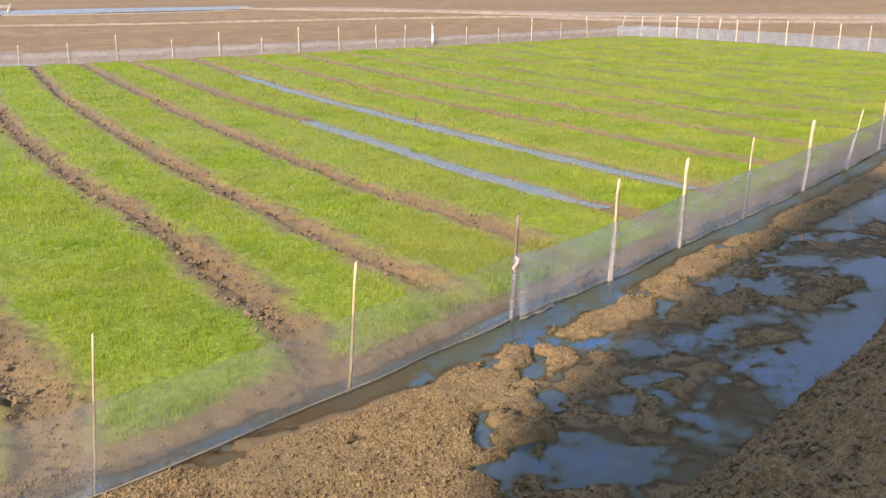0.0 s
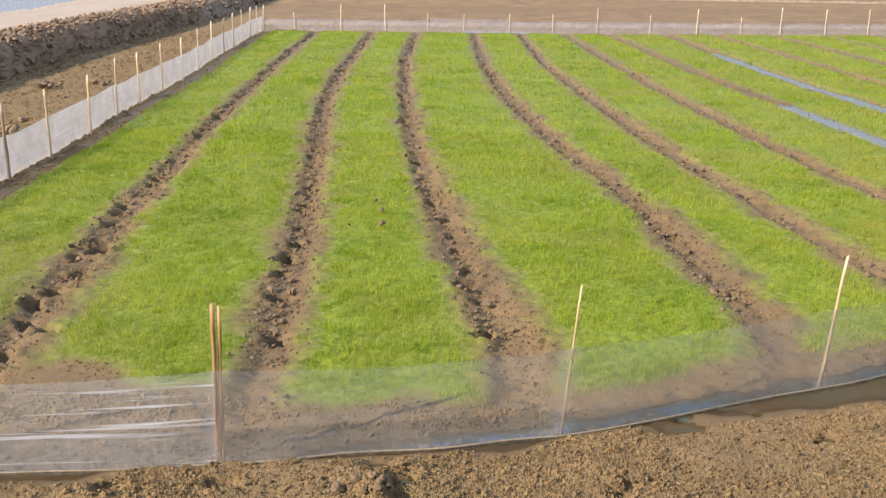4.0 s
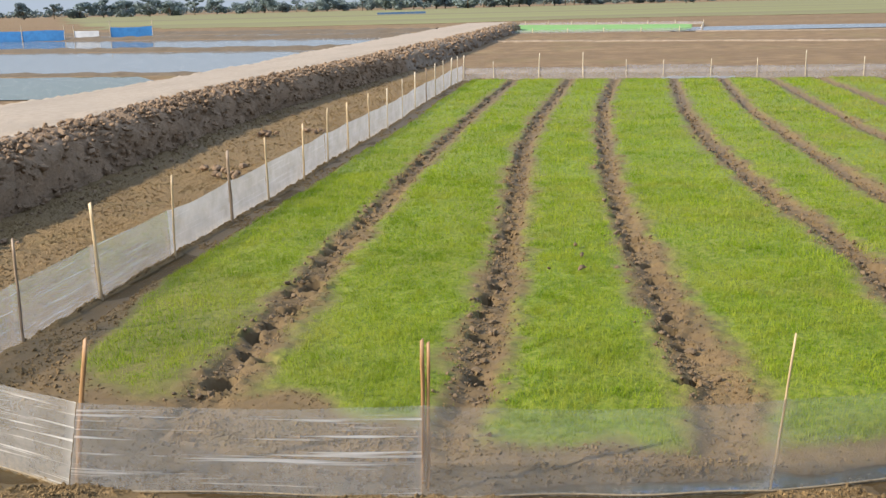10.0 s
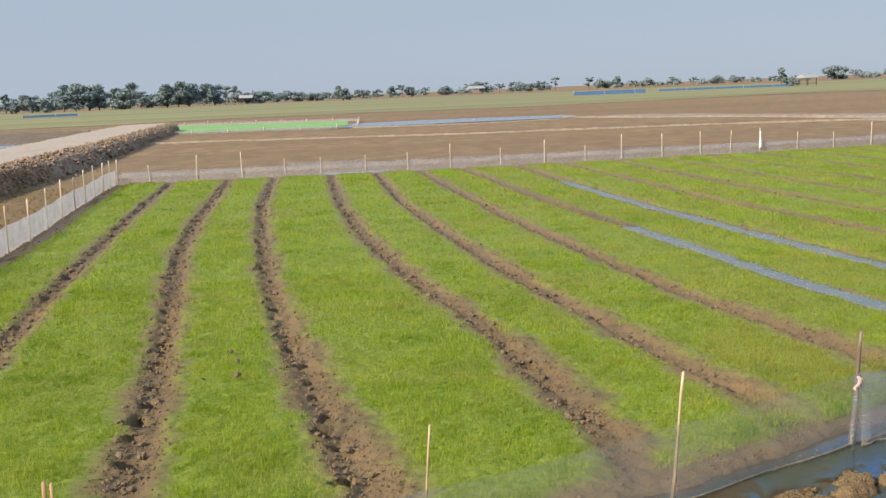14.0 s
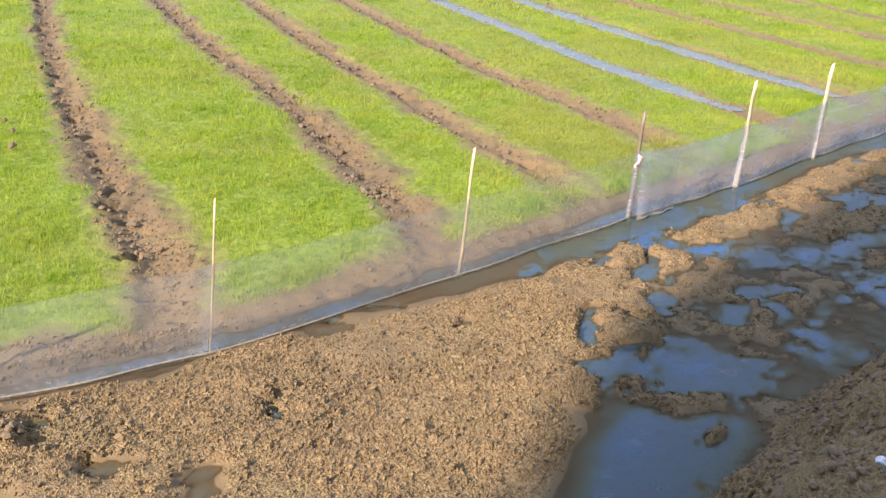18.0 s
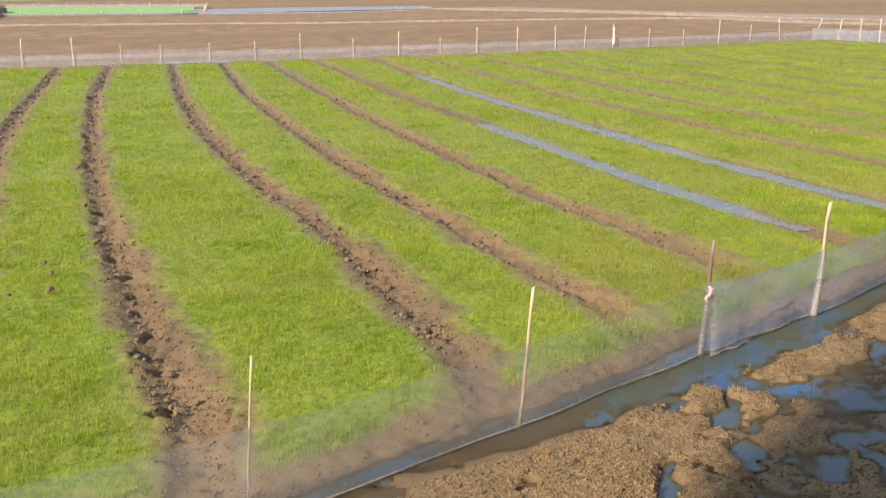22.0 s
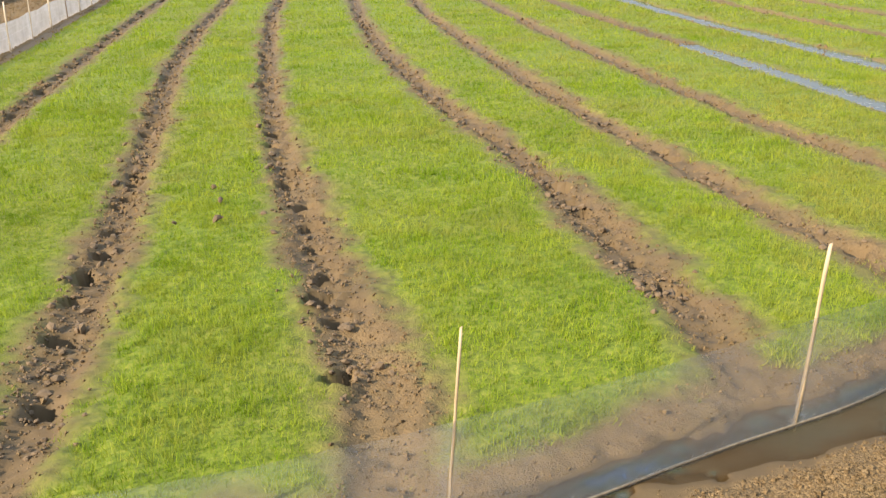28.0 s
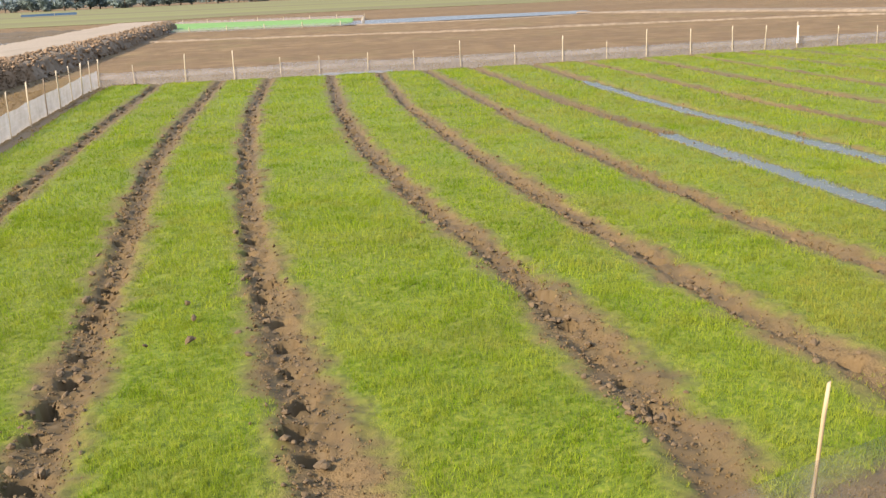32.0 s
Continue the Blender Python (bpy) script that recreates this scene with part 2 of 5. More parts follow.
def make_plain(name, dark, light, scale=6.0, rough=0.8, bump=0.3, stretch=None, metal=0.0):
    m = Nodes(name)
    col = m.ramp(m.noise(scale, 6, 0.65, stretch=stretch), [(0.3, dark), (0.7, light)])
    col = m.mix(m.level(m.noise(scale * 0.13, 3), 0.4, 0.7, 0.0, 0.35), col, dark)
    return m.set(Base_Color=col, Roughness=rough, Metallic=metal, Normal=m.bump(m.noise(scale * 3, 4, 0.7), bump, 0.01))


def make_bamboo(name, dark, light):
    m = Nodes(name)
    col = m.ramp(m.noise(14, 5, 0.6, stretch=(3, 3, 0.25)), [(0.3, dark), (0.7, light)])
    col = m.mix(m.math("MULTIPLY", m.rnd(), 0.3), col, dark)
    mud_line = m.n("ShaderNodeSeparateXYZ", Vector=m.pos()).outputs["Z"]
    col = m.mix(m.level(mud_line, 0.02, 0.14, 0.5, 0.0), col, (0.17, 0.13, 0.085))
    return m.set(Base_Color=col, Roughness=0.55, Normal=m.bump(m.noise(60, 4, 0.6, stretch=(3, 3, 0.2)), 0.3, 0.004))


def make_plastic(name, haze, streak, dirt_to, through=0.5, gloss_ior=1.40, gloss_rough=0.12, gloss_most=0.45, tint=(0.72, 0.74, 0.78)):
    """Clear polythene sheet: mostly see-through, hazy where it is folded, muddy along its foot."""
    m = Nodes(name)
    uv = m.attr("along")
    z = m.n("ShaderNodeSeparateXYZ", Vector=m.pos()).outputs["Z"]
    comb = m.n("ShaderNodeCombineXYZ", X=m.math("MULTIPLY", uv, 0.35), Y=m.math("MULTIPLY", z, 16.0), Z=m.attr("panel"))
    folds = m.n("ShaderNodeTexNoise", Vector=comb.outputs[0], Scale=2.2, Detail=4.0, Roughness=0.55).outputs["Fac"]
    crease = m.math("MULTIPLY", m.level(folds, 0.57, 0.66), m.attr("crease"))
    crease = m.math("ADD", crease, m.math("MULTIPLY", m.attr("wrap"), 0.28))
    cloud = m.noise(3.0, 5, 0.65)
    fac = m.math("ADD", m.level(cloud, 0.3, 0.7, haze * 0.75, haze * 1.25), m.math("MULTIPLY", crease, streak))
    foot = m.level(z, 0.0, dirt_to, 1.0, 0.0)
    grit = m.math("MULTIPLY", foot, m.level(m.noise(22, 6, 0.75), 0.38, 0.62))
    fac = m.math("MINIMUM", m.math("ADD", fac, m.math("MULTIPLY", grit, 0.36)), 0.95)
    col = m.mix(m.math("MULTIPLY", grit, 0.8), tint, (0.50, 0.42, 0.31))
    dif = m.n("ShaderNodeBsdfDiffuse", Color=col)
    trl = m.n("ShaderNodeBsdfTranslucent", Color=col)
    milk = m.n("ShaderNodeMixShader", Fac=through)
    m.t.links.new(dif.outputs[0], milk.inputs[1])
    m.t.links.new(trl.outputs[0], milk.inputs[2])
    clear = m.n("ShaderNodeBsdfTransparent")
    clear.inputs["Color"].default_value = (0.93, 0.95, 0.97, 1.0)
    body = m.n("ShaderNodeMixShader", Fac=fac)
    m.t.links.new(clear.outputs[0], body.inputs[1])
    m.t.links.new(milk.outputs[0], body.inputs[2])
    nrm = m.bump(folds, 0.5, 0.02)
    gls = m.n("ShaderNodeBsdfGlossy", Roughness=gloss_rough, Normal=nrm)
    fres = m.n("ShaderNodeFresnel", IOR=gloss_ior, Normal=nrm)
    top = m.n("ShaderNodeMixShader", Fac=m.math("MINIMUM", fres.outputs[0], gloss_most))
    m.t.links.new(body.outputs[0], top.inputs[1])
    m.t.links.new(gls.outputs[0], top.inputs[2])
    m.t.links.new(top.outputs[0], m.out.inputs["Surface"])
    return m.mat


MUD = make_mud()
FAR_MUD = make_far_mud()
CLODS = make_bank()
ROAD = make_road()
DIKE = make_plain("dark_dike", (0.060, 0.044, 0.028), (0.125, 0.090, 0.055), 4.0, 0.93, 0.5)
PALE_RIDGE = make_plain("pale_ridge", (0.13, 0.092, 0.058), (0.27, 0.205, 0.145), 3.0, 0.93, 0.8)
DRY_BAMBOO = make_bamboo("dry_bamboo", (0.33, 0.27, 0.19), (0.52, 0.45, 0.34))
FAR_TARP = make_plain("dusty_tarp", (0.03, 0.08, 0.17), (0.05, 0.11, 0.22), 1.0, 0.7, 0.2)
# The deep blue stands for the sky's reflection, put into the body colour.
WATER = make_water("sky_tinted_muddy_water", (0.018, 0.060, 0.140), (0.070, 0.082, 0.048), 0.50, (0.180, 0.135, 0.090))
FLOOD = make_water("furrow_water", (0.10, 0.12, 0.105), (0.14, 0.14, 0.11), 0.88)
SEEDED = make_water("seeded_water", (0.105, 0.135, 0.085), (0.15, 0.165, 0.10), 0.95)
POND = make_water("pond_water", (0.23, 0.24, 0.235), (0.27, 0.27, 0.25), 0.95)
RICE = make_grass("rice_seedling", (0.064, 0.142, 0.006), (0.166, 0.268, 0.012), (0.335, 0.372, 0.046))
FAR_GREEN = make_plain("far_green", (0.110, 0.082, 0.038), (0.185, 0.195, 0.050), 0.022, 0.9, 0.2, stretch=(0.10, 1.6, 1.0))
SEED_GREEN = make_plain("nursery_green", (0.10, 0.22, 0.05), (0.16, 0.30, 0.08), 0.5, 0.9, 0.2)
def make_hazed_leaf():
    m = Nodes("hazed_leaf")
    # Distance haze put into the colour: paler and bluer than the leaves themselves.
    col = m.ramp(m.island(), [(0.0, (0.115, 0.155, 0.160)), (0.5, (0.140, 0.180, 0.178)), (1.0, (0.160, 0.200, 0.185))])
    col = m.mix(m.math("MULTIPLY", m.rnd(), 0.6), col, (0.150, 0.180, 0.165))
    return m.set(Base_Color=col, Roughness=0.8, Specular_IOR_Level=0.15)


HAZED_LEAF = make_hazed_leaf()
BARK = make_plain("bark", (0.06, 0.045, 0.03), (0.14, 0.11, 0.08), 3.0, 0.9, 0.5)
BAMBOO = make_bamboo("split_bamboo", (0.31, 0.22, 0.12), (0.54, 0.42, 0.26))
LATH = make_bamboo("brown_lath", (0.21, 0.115, 0.05), (0.40, 0.23, 0.10))
GREY_STICK = make_bamboo("weathered_stick", (0.12, 0.085, 0.055), (0.26, 0.19, 0.13))
DARK_STICK = make_bamboo("blackened_stick", (0.075, 0.052, 0.034), (0.18, 0.125, 0.082))
SLEEVE = make_plastic("wrapped_polythene", 0.30, 0.35, 0.12, 0.4, 1.4, 0.15, 0.4, (0.66, 0.62, 0.60))
CLEAR = make_plastic("clear_polythene", 0.125, 0.60, 0.16, 0.5, 1.36, 0.12, 0.30, (0.64, 0.62, 0.60))
HAZY = make_plastic("hazy_polythene", 0.34, 0.40, 0.16, 0.5, 1.4, 0.15, 0.4, (0.50, 0.54, 0.62))
MILKY = make_plastic("milky_polythene", 0.44, 0.20, 0.10, 0.60, 1.15, 0.35, 0.10, (0.42, 0.46, 0.53))
DULL = make_plastic("dusty_polythene", 0.44, 0.15, 0.24, 0.4, 1.3, 0.2, 0.2, (0.36, 0.34, 0.35))
CREASED = make_plastic("creased_polythene", 0.30, 0.75, 0.30, 0.5, 1.30, 0.12, 0.22, (0.72, 0.70, 0.67))
SPLASHED = make_plastic("splashed_polythene", 0.20, 0.65, 0.30, 0.5, 1.30, 0.12, 0.22, (0.70, 0.69, 0.68))
HEM = make_plain("muddy_hem", (0.13, 0.10, 0.06), (0.26, 0.21, 0.14), 30, 0.8, 0.4)
CLOTH = make_plain("pale_cloth", (0.42, 0.26, 0.24), (0.58, 0.42, 0.40), 40, 0.9, 0.3)
TARP = make_plain("blue_tarp", (0.02, 0.14, 0.36), (0.04, 0.24, 0.55), 2.0, 0.5, 0.2)
WHITE_SHEET = make_plain("white_sheet", (0.50, 0.51, 0.52), (0.68, 0.69, 0.70), 2.0, 0.6, 0.2)
PLASTER = make_plain("grey_plaster", (0.30, 0.29, 0.27), (0.42, 0.40, 0.37), 2.0, 0.9, 0.3)
THATCH = make_plain("hut_roof", (0.20, 0.19, 0.18), (0.32, 0.31, 0.30), 6.0, 0.9, 0.4)

# ---------------------------------------------------------------- mesh helpers


def link_mesh(name, verts, faces, material, parent=None, label="", smooth=True, attrs=None):
    """One mesh object from arrays: verts (n, 3), faces (m, 3) or (m, 4)."""
    verts, faces = np.asarray(verts, np.float32), np.asarray(faces, np.int32)
    me = bpy.data.meshes.new(name)
    me.vertices.add(len(verts))
    me.vertices.foreach_set("co", verts.ravel())
    k = faces.shape[1]
    me.loops.add(faces.size)
    me.loops.foreach_set("vertex_index", faces.ravel())
    me.polygons.add(len(faces))
    me.polygons.foreach_set("loop_start", np.arange(0, faces.size, k, dtype=np.int32))
    me.polygons.foreach_set("loop_total", np.full(len(faces), k, np.int32))
    me.update(calc_edges=True)
    me.polygons.foreach_set("use_smooth", np.full(len(faces), smooth))
    for key, values in (attrs or {}).items():
        me.attributes.new(key, "FLOAT", "POINT").data.foreach_set("value", np.asarray(values, np.float32))
    me.materials.append(material)
    ob = new(name, me)
    if parent:
        ob.parent = parent
    if label:
        tagged(ob, label)
    return ob


def part(name, bm, material, parent, label="", smooth=False):
    """Links a bmesh as one mesh object under a thing or a part."""
    me = bpy.data.meshes.new(name)
    bm.to_mesh(me)
    bm.free()
    for p in me.polygons:
        p.use_smooth = smooth
    me.materials.append(material)
    ob = new(name, me)
    ob.parent = parent
    if label:
        tagged(ob, label)
    return ob


def thing(name, label, category, at=(0, 0, 0), group="", kind=""):
    ob = new(name)
    ob.empty_display_size = 0.2
    ob.location = at
    return tagged(ob, label, category, group, kind)


def grid_faces(nu, nv):
    """Quads of a grid whose vertex (i, j) has number i * nv + j."""
    i, j = np.meshgrid(np.arange(nu - 1), np.arange(nv - 1), indexing="ij")
    a = (i * nv + j).ravel()
    return np.stack([a, a + nv, a + nv + 1, a + 1], 1)


def lattice(ix, iy, seed):
    h = (ix.astype(np.int64) * 374761393 + iy.astype(np.int64) * 668265263 + seed * 1442695041) & 0xFFFFFFFF
    h = ((h ^ (h >> 13)) * 1274126177) & 0xFFFFFFFF
    return ((h ^ (h >> 16)) & 0xFFFF) / 65535.0


def value_noise(x, y, seed=0):
    x, y = np.asarray(x, float), np.asarray(y, float)
    ix, iy = np.floor(x), np.floor(y)
    fx, fy = x - ix, y - iy
    fx, fy = fx * fx * (3 - 2 * fx), fy * fy * (3 - 2 * fy)
    a, b = lattice(ix, iy, seed), lattice(ix + 1, iy, seed)
    c, d = lattice(ix, iy + 1, seed), lattice(ix + 1, iy + 1, seed)
    return (a * (1 - fx) + b * fx) * (1 - fy) + (c * (1 - fx) + d * fx) * fy


def fbm(x, y, scale, octaves=4, seed=0, rough=0.5):
    """Noise from -1 to 1 with features of about 1 / scale metres."""
    out, amp, total = 0.0, 1.0, 0.0
    for n in range(octaves):
        out = out + amp * (value_noise(x * scale * 2**n + 17.3 * n, y * scale * 2**n - 9.1 * n, seed + n) * 2 - 1)
        total, amp = total + amp, amp * rough
    return out / total


def smooth(v, lo, hi):
    t = np.clip((v - lo) / (hi - lo), 0, 1)
    return t * t * (3 - 2 * t)


# ---------------------------------------------------------------- plan
# fence lines: foot and head of each stake
NEAR = [(-5.25, 4.55), (-3.51, 4.03), (-1.51, 4.31), (0.33, 4.72), (2.01, 5.44), (3.66, 6.22), (4.95, 6.75), (6.19, 7.38), (7.58, 8.04),
        (9.22, 8.84), (10.72, 9.60), (12.30, 10.46), (14.1, 11.4), (16.0, 12.4), (18.2, 13.5), (20.4, 14.7), (22.6, 15.9), (24.8, 17.1), (27.1, 18.3)]
LEFT = [(-5.25, 4.55), (-5.31, 6.08), (-5.43, 7.42), (-5.51, 8.97), (-5.64, 10.72), (-5.73, 12.09), (-5.85, 13.74), (-6.02, 15.30), (-6.12, 16.72),
        (-6.22, 18.35), (-6.32, 19.95), (-6.50, 21.80), (-6.72, 23.80), (-6.90, 25.65), (-7.00, 27.15), (-7.15, 28.85), (-7.30, 30.40), (-7.38, 31.8), (-7.46, 33.1)]
FAR = [(-7.46, 33.1), (-6.37, 33.0), (-4.84, 33.0), (-3.33, 33.0), (-1.90, 32.95), (-0.72, 32.9), (0.78, 32.9), (2.24, 32.9), (3.72, 32.95), (5.45, 33.0),
       (7.00, 33.05), (8.46, 33.15), (9.78, 33.2), (11.32, 33.4), (12.75, 33.45), (13.85, 33.5), (15.00, 33.6), (16.5, 33.8), (18.0, 34.0), (19.6, 34.3), (21.1, 34.6), (22.6, 34.85), (24.1, 35.0)]
RIGHT = [(24.1, 35.0), (24.9, 34.5), (25.25, 33.6), (25.5, 32.8), (25.65, 31.7), (25.85, 30.7), (26.0, 29.8), (26.2, 28.8), (26.3, 27.5), (26.35, 26.3), (26.4, 25.1),
         (26.6, 24.0), (26.7, 22.5), (26.8, 20.9), (26.95, 19.6), (27.1, 18.3)]
# furrow centre lines, from the near end to the far end, as (x, y)
NARROW_FURROWS = [
    [(-3.27, 5.1), (-3.46, 6.8), (-3.6, 8.1), (-3.78, 9.7), (-3.9, 11.3), (-4.19, 13.9), (-4.48, 17.5), (-4.96, 23.3), (-5.56, 32.2)],
    [(-1.5, 5.6), (-1.6, 6.6), (-1.72, 7.8), (-1.94, 9.6), (-2.15, 11.5), (-2.54, 14.4), (-2.91, 17.4), (-3.24, 21.9), (-3.69, 32.2)],
    [(0.1, 5.9), (-0.2, 7.4), (-0.38, 8.6), (-0.66, 10.3), (-0.87, 11.9), (-1.17, 14.3), (-1.51, 18), (-2, 24.2), (-2.21, 32.2)],
    [(1.93, 6.7), (1.75, 8.3), (1.64, 9.3), (1.42, 11), (1.03, 12.9), (0.7, 15.3), (0.38, 17.9), (-0.02, 23), (-0.36, 32.2)],
    [(3.34, 7.3), (3.05, 8.7), (2.75, 10.7), (2.46, 12.6), (2.15, 15.2), (1.86, 18.2), (1.42, 23.6), (1.16, 32.3)],
]
WIDE_FURROWS = [
    [(4.85, 8.2), (4.71, 8.9), (4.22, 11.3), (3.85, 14.5), (3.3, 20.4), (2.6, 32.4)],
    [(6.5, 8.5), (6.15, 10), (5.88, 11.8), (5.69, 13.9), (5.37, 17.1), (4.78, 22.4), (4.12, 32.4)],
    [(8.05, 9.2), (7.72, 11.3), (7.41, 13.3), (7.12, 15.8), (6.7, 19.6), (6.45, 22.8), (5.98, 32.5)],
    [(9.75, 9.9), (9.33, 12.9), (8.85, 16.1), (8.25, 20.5), (7.6, 32.6)],
    [(11.55, 10.6), (10.86, 14.2), (10.5, 16.6), (9.95, 21.6), (9.45, 32.7)],
]
FURROWS = NARROW_FURROWS + WIDE_FURROWS
for n in range(8):
    base = FURROWS[9]
    FURROWS.append([(x + 1.72 * (n + 1), y + (0.92 * (n + 1) if k == 0 else 0.16 * (n + 1))) for k, (x, y) in enumerate(base)])


def along(points, key, value, at):
    p = np.array(sorted((q[key], q[value]) for q in points))
    return np.interp(at, p[:, 0], p[:, 1])


def near_y(x):
    return along(NEAR, 0, 1, x)


def inside(x, y):
    """Metres inside the fenced field (negative outside)."""
    a = (y - near_y(x)) * 0.89
    b = x - along(LEFT, 1, 0, y)
    c = along(FAR, 0, 1, x) - y
    d = along(RIGHT, 1, 0, y) - x
    return np.minimum(np.minimum(a, b), np.minimum(c, d))


def furrow_offsets(x, y):
    """For each place: the offset to the nearest furrow's middle (to the right positive) and that furrow's number."""
    best, which = np.full(np.shape(x), 99.0), np.zeros(np.shape(x), int)
    for n, line in enumerate(FURROWS):
        u = x - along(line, 1, 0, y)
        closer = np.abs(u) < np.abs(best)
        best, which = np.where(closer, u, best), np.where(closer, n, which)
    return best, which


# how far the bare soil reaches to either side of each furrow: left, right, at its near and far end
BARE = [(0.15, 0.22, 0.15, 0.13), (0.15, 0.17, 0.15, 0.13), (0.15, 0.23, 0.15, 0.13), (0.17, 0.25, 0.15, 0.14), (0.13, 0.22, 0.12, 0.11), (0.13, 0.22, 0.12, 0.11),
        (0.17, 0.20, 0.14, 0.12), (0.17, 0.20, 0.16, 0.15), (0.11, 0.16, 0.09, 0.08), (0.11, 0.15, 0.10, 0.10)] + [(0.05, 0.07, 0.03, 0.03)] * 8
BARE_A = np.array(BARE)
FURROW_END = np.array([line[0][1] for line in FURROWS])


def bare_width(which, y):
    k = smooth(y, 6.0, 13.0)
    b = BARE_A[which]
    return b[..., 0] * (1 - k) + b[..., 2] * k, b[..., 1] * (1 - k) + b[..., 3] * k


def seedling_mask(x, y):
    """0 on bare soil, 1 in the middle of a bed."""
    u, which = furrow_offsets(x, y)
    lw, rw = bare_width(which, y)
    ragged = 0.15 * fbm(x, y, 2.0, 3, 31) + 0.08 * fbm(x, y, 8.0, 2, 33)
    edge = np.where(u < 0, -u - lw, u - rw) + ragged
    m = smooth(edge, -0.10, 0.24) * smooth(np.abs(u), 0.08, 0.16)
    # the furrows farther along end short of the fence, on thinly grown ground
    m = np.maximum(m, 0.62 * smooth(FURROW_END[which] - y + 0.25 * fbm(x, y, 2.0, 3, 45), -0.1, 0.55) * (which > 3))
    a = (y - near_y(x)) * 0.89 - 0.42 + 0.20 * smooth(x, -1.0, 0.4) - 0.56 * smooth(-x, 1.3, 2.6) + 0.34 * fbm(x, y, 1.4, 3, 41)
    m = m * smooth(a, -0.05, 0.25)
    b = x - along(LEFT, 1, 0, y) - 0.32 - 0.35 * smooth(8.5 - y, 0.0, 3.0) + 0.08 * fbm(x, y, 3.0, 3, 43)
    m = m * smooth(b, -0.02, 0.15)
    c = np.minimum(along(FAR, 0, 1, x) - y - 0.35, along(RIGHT, 1, 0, y) - x - 0.5)
    return m * smooth(c, -0.05, 0.1)


rng = np.random.default_rng(7)
# footprints in the furrows: x, y, half width, half length, depth
HOLES = [(1.66, 9.35, .10, .16, .10), (1.70, 8.61, .09, .12, .09), (1.84, 7.55, .06, .1, .05), (1.92, 7.02, .08, .12, .08), (-0.20, 7.56, .08, .11, .10), (-0.24, 7.11, .09, .13, .10),
         (-0.37, 8.64, .08, .12, .09), (-0.08, 6.04, .11, .08, .10), (-0.30, 8.10, .07, .10, .06), (-1.79, 8.22, .08, .12, .10), (-1.80, 7.72, .09, .13, .10), (-1.93, 9.66, .07, .12, .08),
         (-1.66, 6.75, .09, .10, .08), (-1.50, 5.95, .12, .10, .08), (-3.27, 5.50, .14, .12, .12), (-3.14, 5.95, .10, .09, .09), (-3.51, 7.91, .11, .15, .11), (-3.42, 7.2, .09, .13, .09), (3.32, 7.51, .08, .10, .09), (2.84, 10.4, .06, .1, .07)]
for n, step in ((0, 0.44), (1, 0.42), (2, 0.46), (3, 0.46), (4, 0.70), (5, 0.95), (6, 1.1), (8, 1.3), (9, 1.0)):
    y = FURROWS[n][0][1] + 0.5
    while y < 31.5:
        y += step * rng.uniform(0.6, 1.45) * (1 + 0.012 * y)
        x = float(along(FURROWS[n], 1, 0, y)) + rng.uniform(-0.08, 0.05) - 0.02
        if all((x - h[0])**2 + (y - h[1])**2 > 0.07 for h in HOLES[:20]):
            s = rng.uniform(0.65, 1.15)
            HOLES.append((x, y, 0.075 * s, 0.11 * s, 0.085 * s * (0.6 if n > 3 else 1)))
# holes, puddles and lumps in the trodden mud outside the fence
PITS = [(-3.84, 3.32, 0.16, 0.13, 0.13), (-2.99, 3.77, 0.1, 0.08, 0.1), (-1.96, 3.98, 0.1, 0.07, 0.09), (-1.43, 4.05, 0.09, 0.06, 0.09), (-0.5, 4.15, 0.1, 0.07, 0.07)]
PUDDLES = [(-0.51, 3.97, 0.07, 0.04), (-2.84, 2.85, 0.24, 0.09), (-2.9, 3.12, 0.14, 0.05), (-1.94, 3.26, 0.14, 0.08), (-1.56, 3.22, 0.13, 0.07), (-0.96, 3.22, 0.22, 0.085), (-0.68, 3.5, 0.17, 0.15),
           (-0.47, 3.28, 0.2, 0.1), (-0.68, 3.34, 0.14, 0.1), (-0.17, 3.71, 0.16, 0.06), (0.22, 3.43, 0.12, 0.1), (0.19, 3.08, 0.13, 0.25), (-2.55, 2.18, 0.09, 0.1), (-2.4, 2.34, 0.07, 0.07),
           (-0.93, 2.73, 0.1, 0.12), (-0.66, 4.3, 0.1, 0.07), (-0.23, 3.75, 0.13, 0.05), (0.24, 3.57, 0.12, 0.08), (1.06, 4.85, 0.16, 0.08), (1.85, 4.74, 0.1, 0.05), (-0.71, 3.02, 0.08, 0.1),
           (-1.93, 2.19, 0.1, 0.06), (-3.14, 3.92, 0.26, 0.07), (-4.04, 3.76, 0.2, 0.1), (-4.9, 3.85, 1, 0.3)]
LUMPS = [(-0.65, 4.00, .10, .08, .07), (2.70, 3.29, .10, .05, .085),
         (-3.75, 3.42, .12, .12, .06), (3.10, 3.02, .30, .10, .05)]
